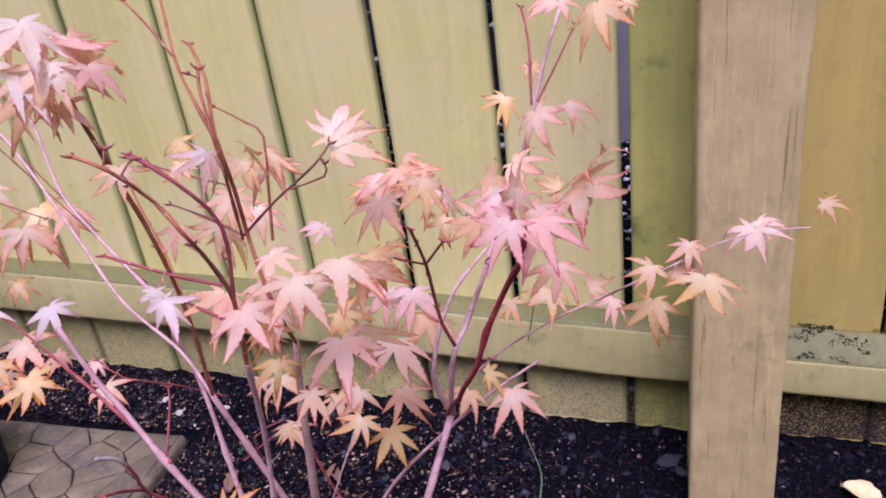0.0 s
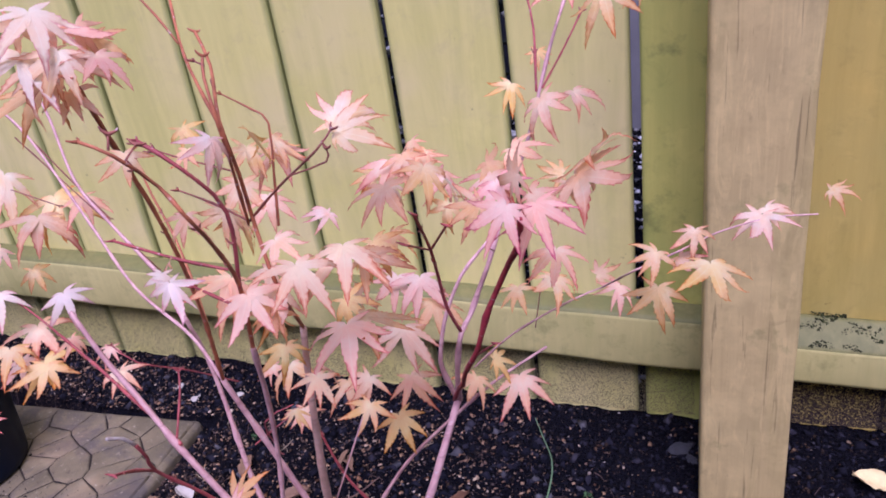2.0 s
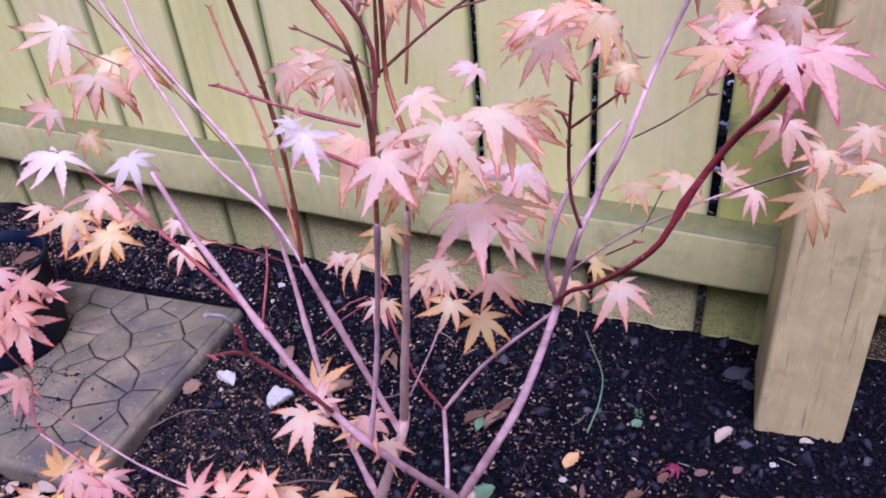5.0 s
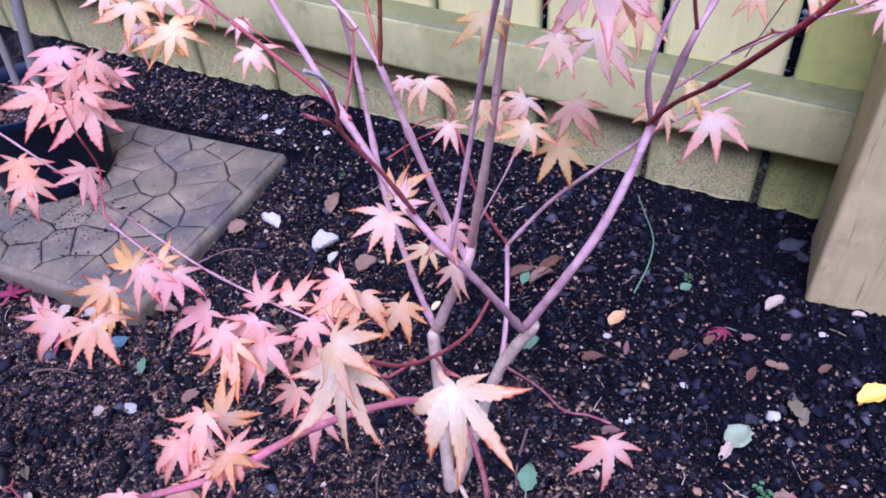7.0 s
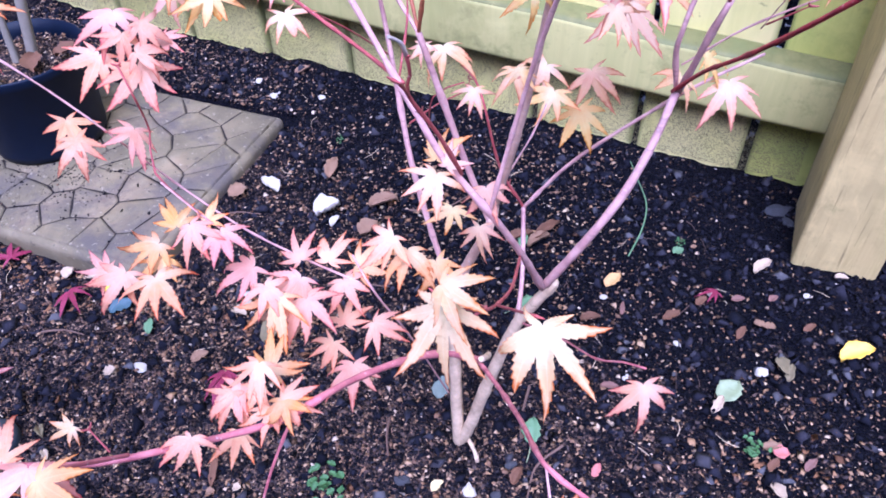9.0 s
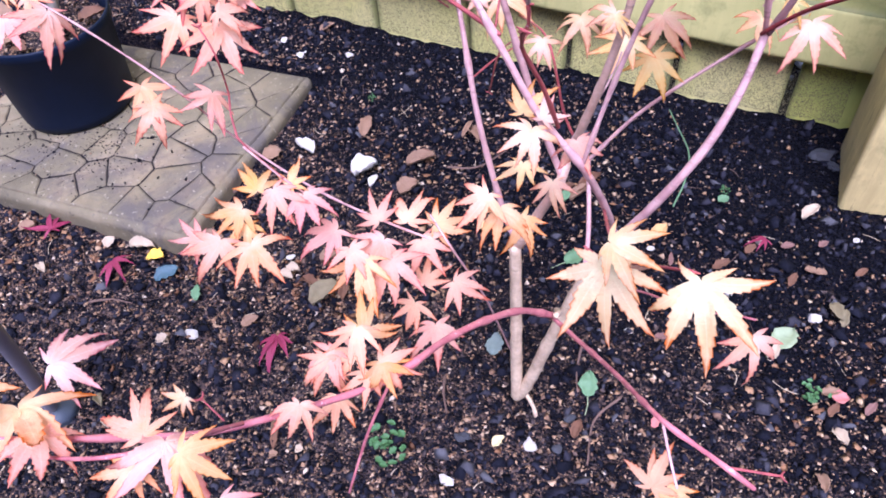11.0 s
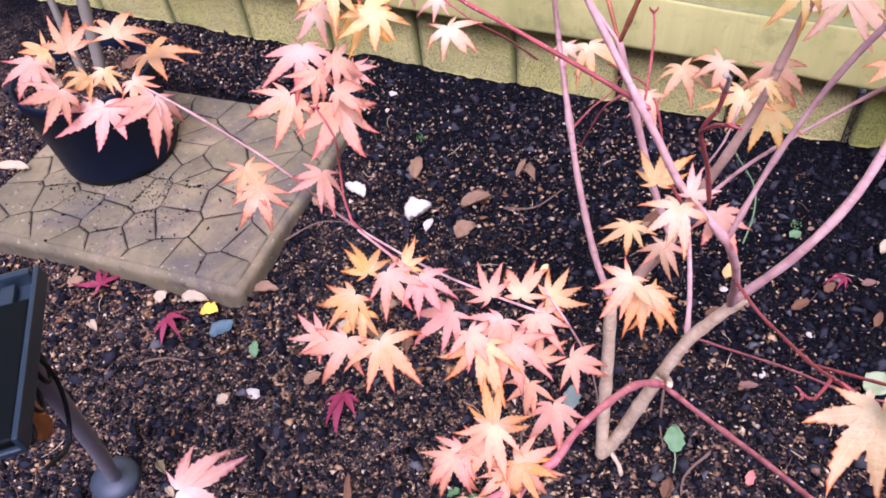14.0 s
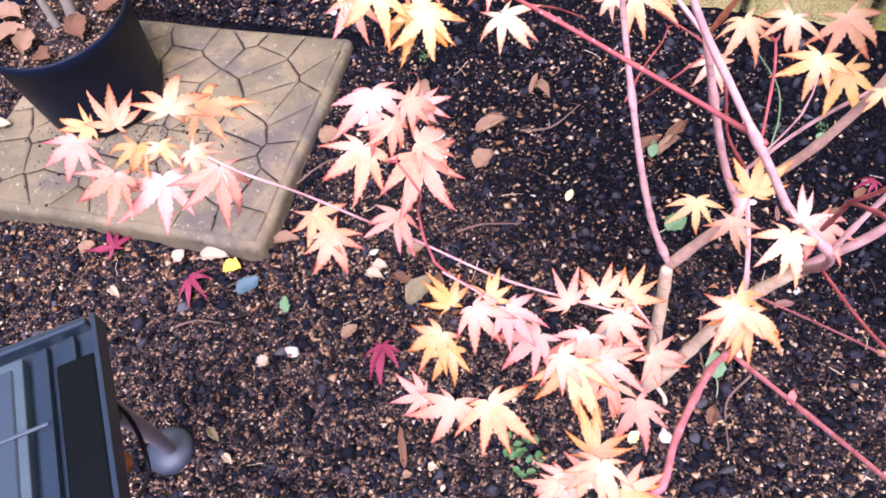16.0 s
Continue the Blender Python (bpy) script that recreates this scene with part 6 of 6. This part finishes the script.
def litter():
    """Broken bits of dead leaf and bark, thickest along the stone and in a few drifts."""
    r = np.random.RandomState(55)
    m = make_crumbs("leaf_litter", [(0.0, (0.05, 0.028, 0.018)), (0.35, (0.14, 0.065, 0.03)), (0.65, (0.26, 0.13, 0.06)), (0.88, (0.36, 0.22, 0.11)), (1.0, (0.52, 0.40, 0.24))])
    drifts = ((-0.76, 0.575, 0.14, 0.016, 260), (-0.55, 0.60, 0.02, 0.035, 70), (-0.39, 0.60, 0.045, 0.025, 170), (-0.88, 0.52, 0.08, 0.04, 140), (0.14, 0.62, 0.04, 0.05, 110), (-0.36, 0.82, 0.04, 0.03, 60), (-0.15, 0.84, 0.03, 0.02, 50), (-0.30, 0.70, 0.30, 0.16, 260))
    p = np.concatenate([np.column_stack([r.normal(x, a, n), r.normal(y, b, n)]) for x, y, a, b, n in drifts])
    p = p[~((p[:, 0] > STONE[0]) & (p[:, 0] < STONE[1]) & (p[:, 1] > STONE[2] - 0.002) & (p[:, 1] < STONE[3])) & (p[:, 1] < 1.04)]
    n = len(p)
    z = np.array([ground_height(x, y) for x, y in p]) + 0.0025
    ob = crumb_cloud("leaf_litter", np.column_stack([p, z / 0.3]), 0.0016 + 0.0044 * r.uniform(0, 1, n) ** 2.2, m, None, 56)
    ob.scale = (1, 1, 0.3)
    return tagged(ob, "broken brown leaf and bark bits on the soil", "litter", kind="stuff")


litter()

# ---- unseen walls added to block low sky light, path beyond the fence, moss on the rail ----
MAT_RENDER = plain("pale_render", (0.26, 0.24, 0.22), 0.85, 0, 0.3, 0.2, 7, 0.3)
for name, box in (("wall_house", (-5.0, 5.0, -3.2, -3.0, -0.1, 3.2)), ("wall_west", (-5.2, -5.0, -3.2, 1.05, -0.1, 2.2)), ("wall_east", (5.0, 5.2, -3.2, 1.05, -0.1, 2.2))):
    tagged(part(name, box_bm(*box, 0.01, 2), MAT_RENDER), "plain unseen wall that blocks low sky light", "wall", kind="structure")
wall = tagged(part("garden_wall", box_bm(-0.20, 4.0, 2.30, 2.42, -0.1, 2.1, 0.006, 2), plain("grey_render", (0.22, 0.215, 0.225), 0.85, 0, 0.3, 0.25, 9, 0.3)), "plain grey rendered wall behind the fence", "wall", kind="structure")


def back_hedge():
    """A dense dark hedge with pale flecks, seen only through the gaps of the fence."""
    r = np.random.RandomState(33)
    n = 16000
    x, y, z = r.uniform(-2.6, -0.20, n), 1.75 + 0.5 * r.uniform(0, 1, n) ** 0.8, r.uniform(0.0, 1.9, n)
    y += 0.08 * np.sin(x * 7 + z * 5)
    m = make_crumbs("hedge_leaves", [(0.0, (0.006, 0.008, 0.008)), (0.70, (0.02, 0.026, 0.018)), (0.82, (0.06, 0.07, 0.05)), (0.88, (0.4, 0.4, 0.38)), (1.0, (0.75, 0.74, 0.72))])
    ob = crumb_cloud("hedge", np.column_stack([x, y, z]), r.uniform(0.006, 0.02, n), m, None, 34)
    return tagged(ob, "dark hedge with pale flecks behind the fence", "hedge", kind="stuff")


back_hedge()



def rail_moss():
    r = np.random.RandomState(21)
    n = 7000
    x = r.uniform(0.235, 0.60, n)
    y = 1.074 - 0.034 * r.uniform(0, 1, n) ** 1.3
    keep = np.array([noise.noise(Vector((a * 38, b * 90, 3.0))) for a, b in zip(x, y)]) > 0.12
    x, y, n = x[keep], y[keep], int(keep.sum())
    z = np.array([rail_bottom(q) for q in x]) + 0.0855 - 0.030 * np.clip((BOARD_Y - y) / 0.036, 0, 1)
    m = make_crumbs("rail_moss", [(0.0, (0.012, 0.014, 0.008)), (0.45, (0.025, 0.03, 0.012)), (0.75, (0.035, 0.045, 0.015)), (1.0, (0.09, 0.10, 0.035))])
    ob = crumb_cloud("moss", np.column_stack([x, y, z]), 0.0007 + 0.0018 * r.uniform(0, 1, n) ** 2.5, m, worn_rail, 22)
    return tagged(ob, "dark green moss crust on the rail", kind="stuff")


rail_moss()


def splash_shade():
    """Thin flakes of mud and algae at the feet of the boards, thicker in blotches, also standing in for the rail's
    shade.
    """
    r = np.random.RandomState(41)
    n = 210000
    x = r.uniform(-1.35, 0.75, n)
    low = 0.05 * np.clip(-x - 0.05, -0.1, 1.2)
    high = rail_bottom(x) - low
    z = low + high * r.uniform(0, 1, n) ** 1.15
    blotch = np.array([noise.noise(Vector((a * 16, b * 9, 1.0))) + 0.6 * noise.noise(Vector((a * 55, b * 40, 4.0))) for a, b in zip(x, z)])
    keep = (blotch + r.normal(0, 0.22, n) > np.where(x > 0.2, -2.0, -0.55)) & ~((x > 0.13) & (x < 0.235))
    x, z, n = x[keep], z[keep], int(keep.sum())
    m = make_crumbs("splash_shade_dirt", [(0.0, (0.15, 0.128, 0.07)), (0.5, (0.24, 0.21, 0.10)), (1.0, (0.34, 0.295, 0.125))])
    dark_splash = make_crumbs("dark_splash_dirt", [(0.0, (0.03, 0.022, 0.02)), (0.5, (0.06, 0.045, 0.035)), (1.0, (0.12, 0.09, 0.055))])
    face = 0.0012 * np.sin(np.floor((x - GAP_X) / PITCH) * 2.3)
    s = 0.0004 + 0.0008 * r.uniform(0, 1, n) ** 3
    for k, (pick, mat) in enumerate(((x < 0.18, m), (x > 0.18, dark_splash))):
        ob = crumb_cloud("splash_and_shade", np.column_stack([x, face / 0.16, z])[pick], s[pick] * (1 + 0.9 * k), mat, fence, 42)
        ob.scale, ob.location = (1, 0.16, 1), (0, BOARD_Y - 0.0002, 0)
        tagged(ob, "mud and algae flakes that also paint shade on the boards", kind="stuff")


splash_shade()


def straws():
    """Thin dry stalks and needles strewn over the bed."""
    rng = random.Random(77)
    for tone, colour, count in (("pale", (0.42, 0.32, 0.2), 110), ("dark", (0.09, 0.055, 0.04), 130)):
        verts, faces = [], []
        for k in range(count):
            x, y = rng.uniform(-1.0, 0.45), rng.uniform(0.28, 1.0)
            if STONE[0] - 0.01 < x < STONE[1] + 0.01 and STONE[2] - 0.01 < y < STONE[3] + 0.01:
                continue
            a, ln = rng.uniform(0, 6.28), rng.uniform(0.006, 0.026)
            pts = []
            for s in (-0.5, 0.0, 0.5):
                b = a + s * rng.uniform(-0.8, 0.8)
                px, py = x + ln * s * math.cos(b), y + ln * s * math.sin(b)
                pts.append((px, py, ground_height(px, py) + 0.0025 + 0.002 * rng.random()))
            v, f = tube(pts, rng.uniform(0.0003, 0.0008), 0.0003, 4, False, k)
            faces += [tuple(len(verts) + i for i in q) for q in f]
            verts += v
        ob = mesh_object("dry_stalks", verts, faces, plain("stalk_" + tone, colour, 0.8, 0, 0.3, 0.4, 60, 0.3))
        tagged(ob, "thin dry stalks strewn over the soil", "litter", kind="stuff")


straws()
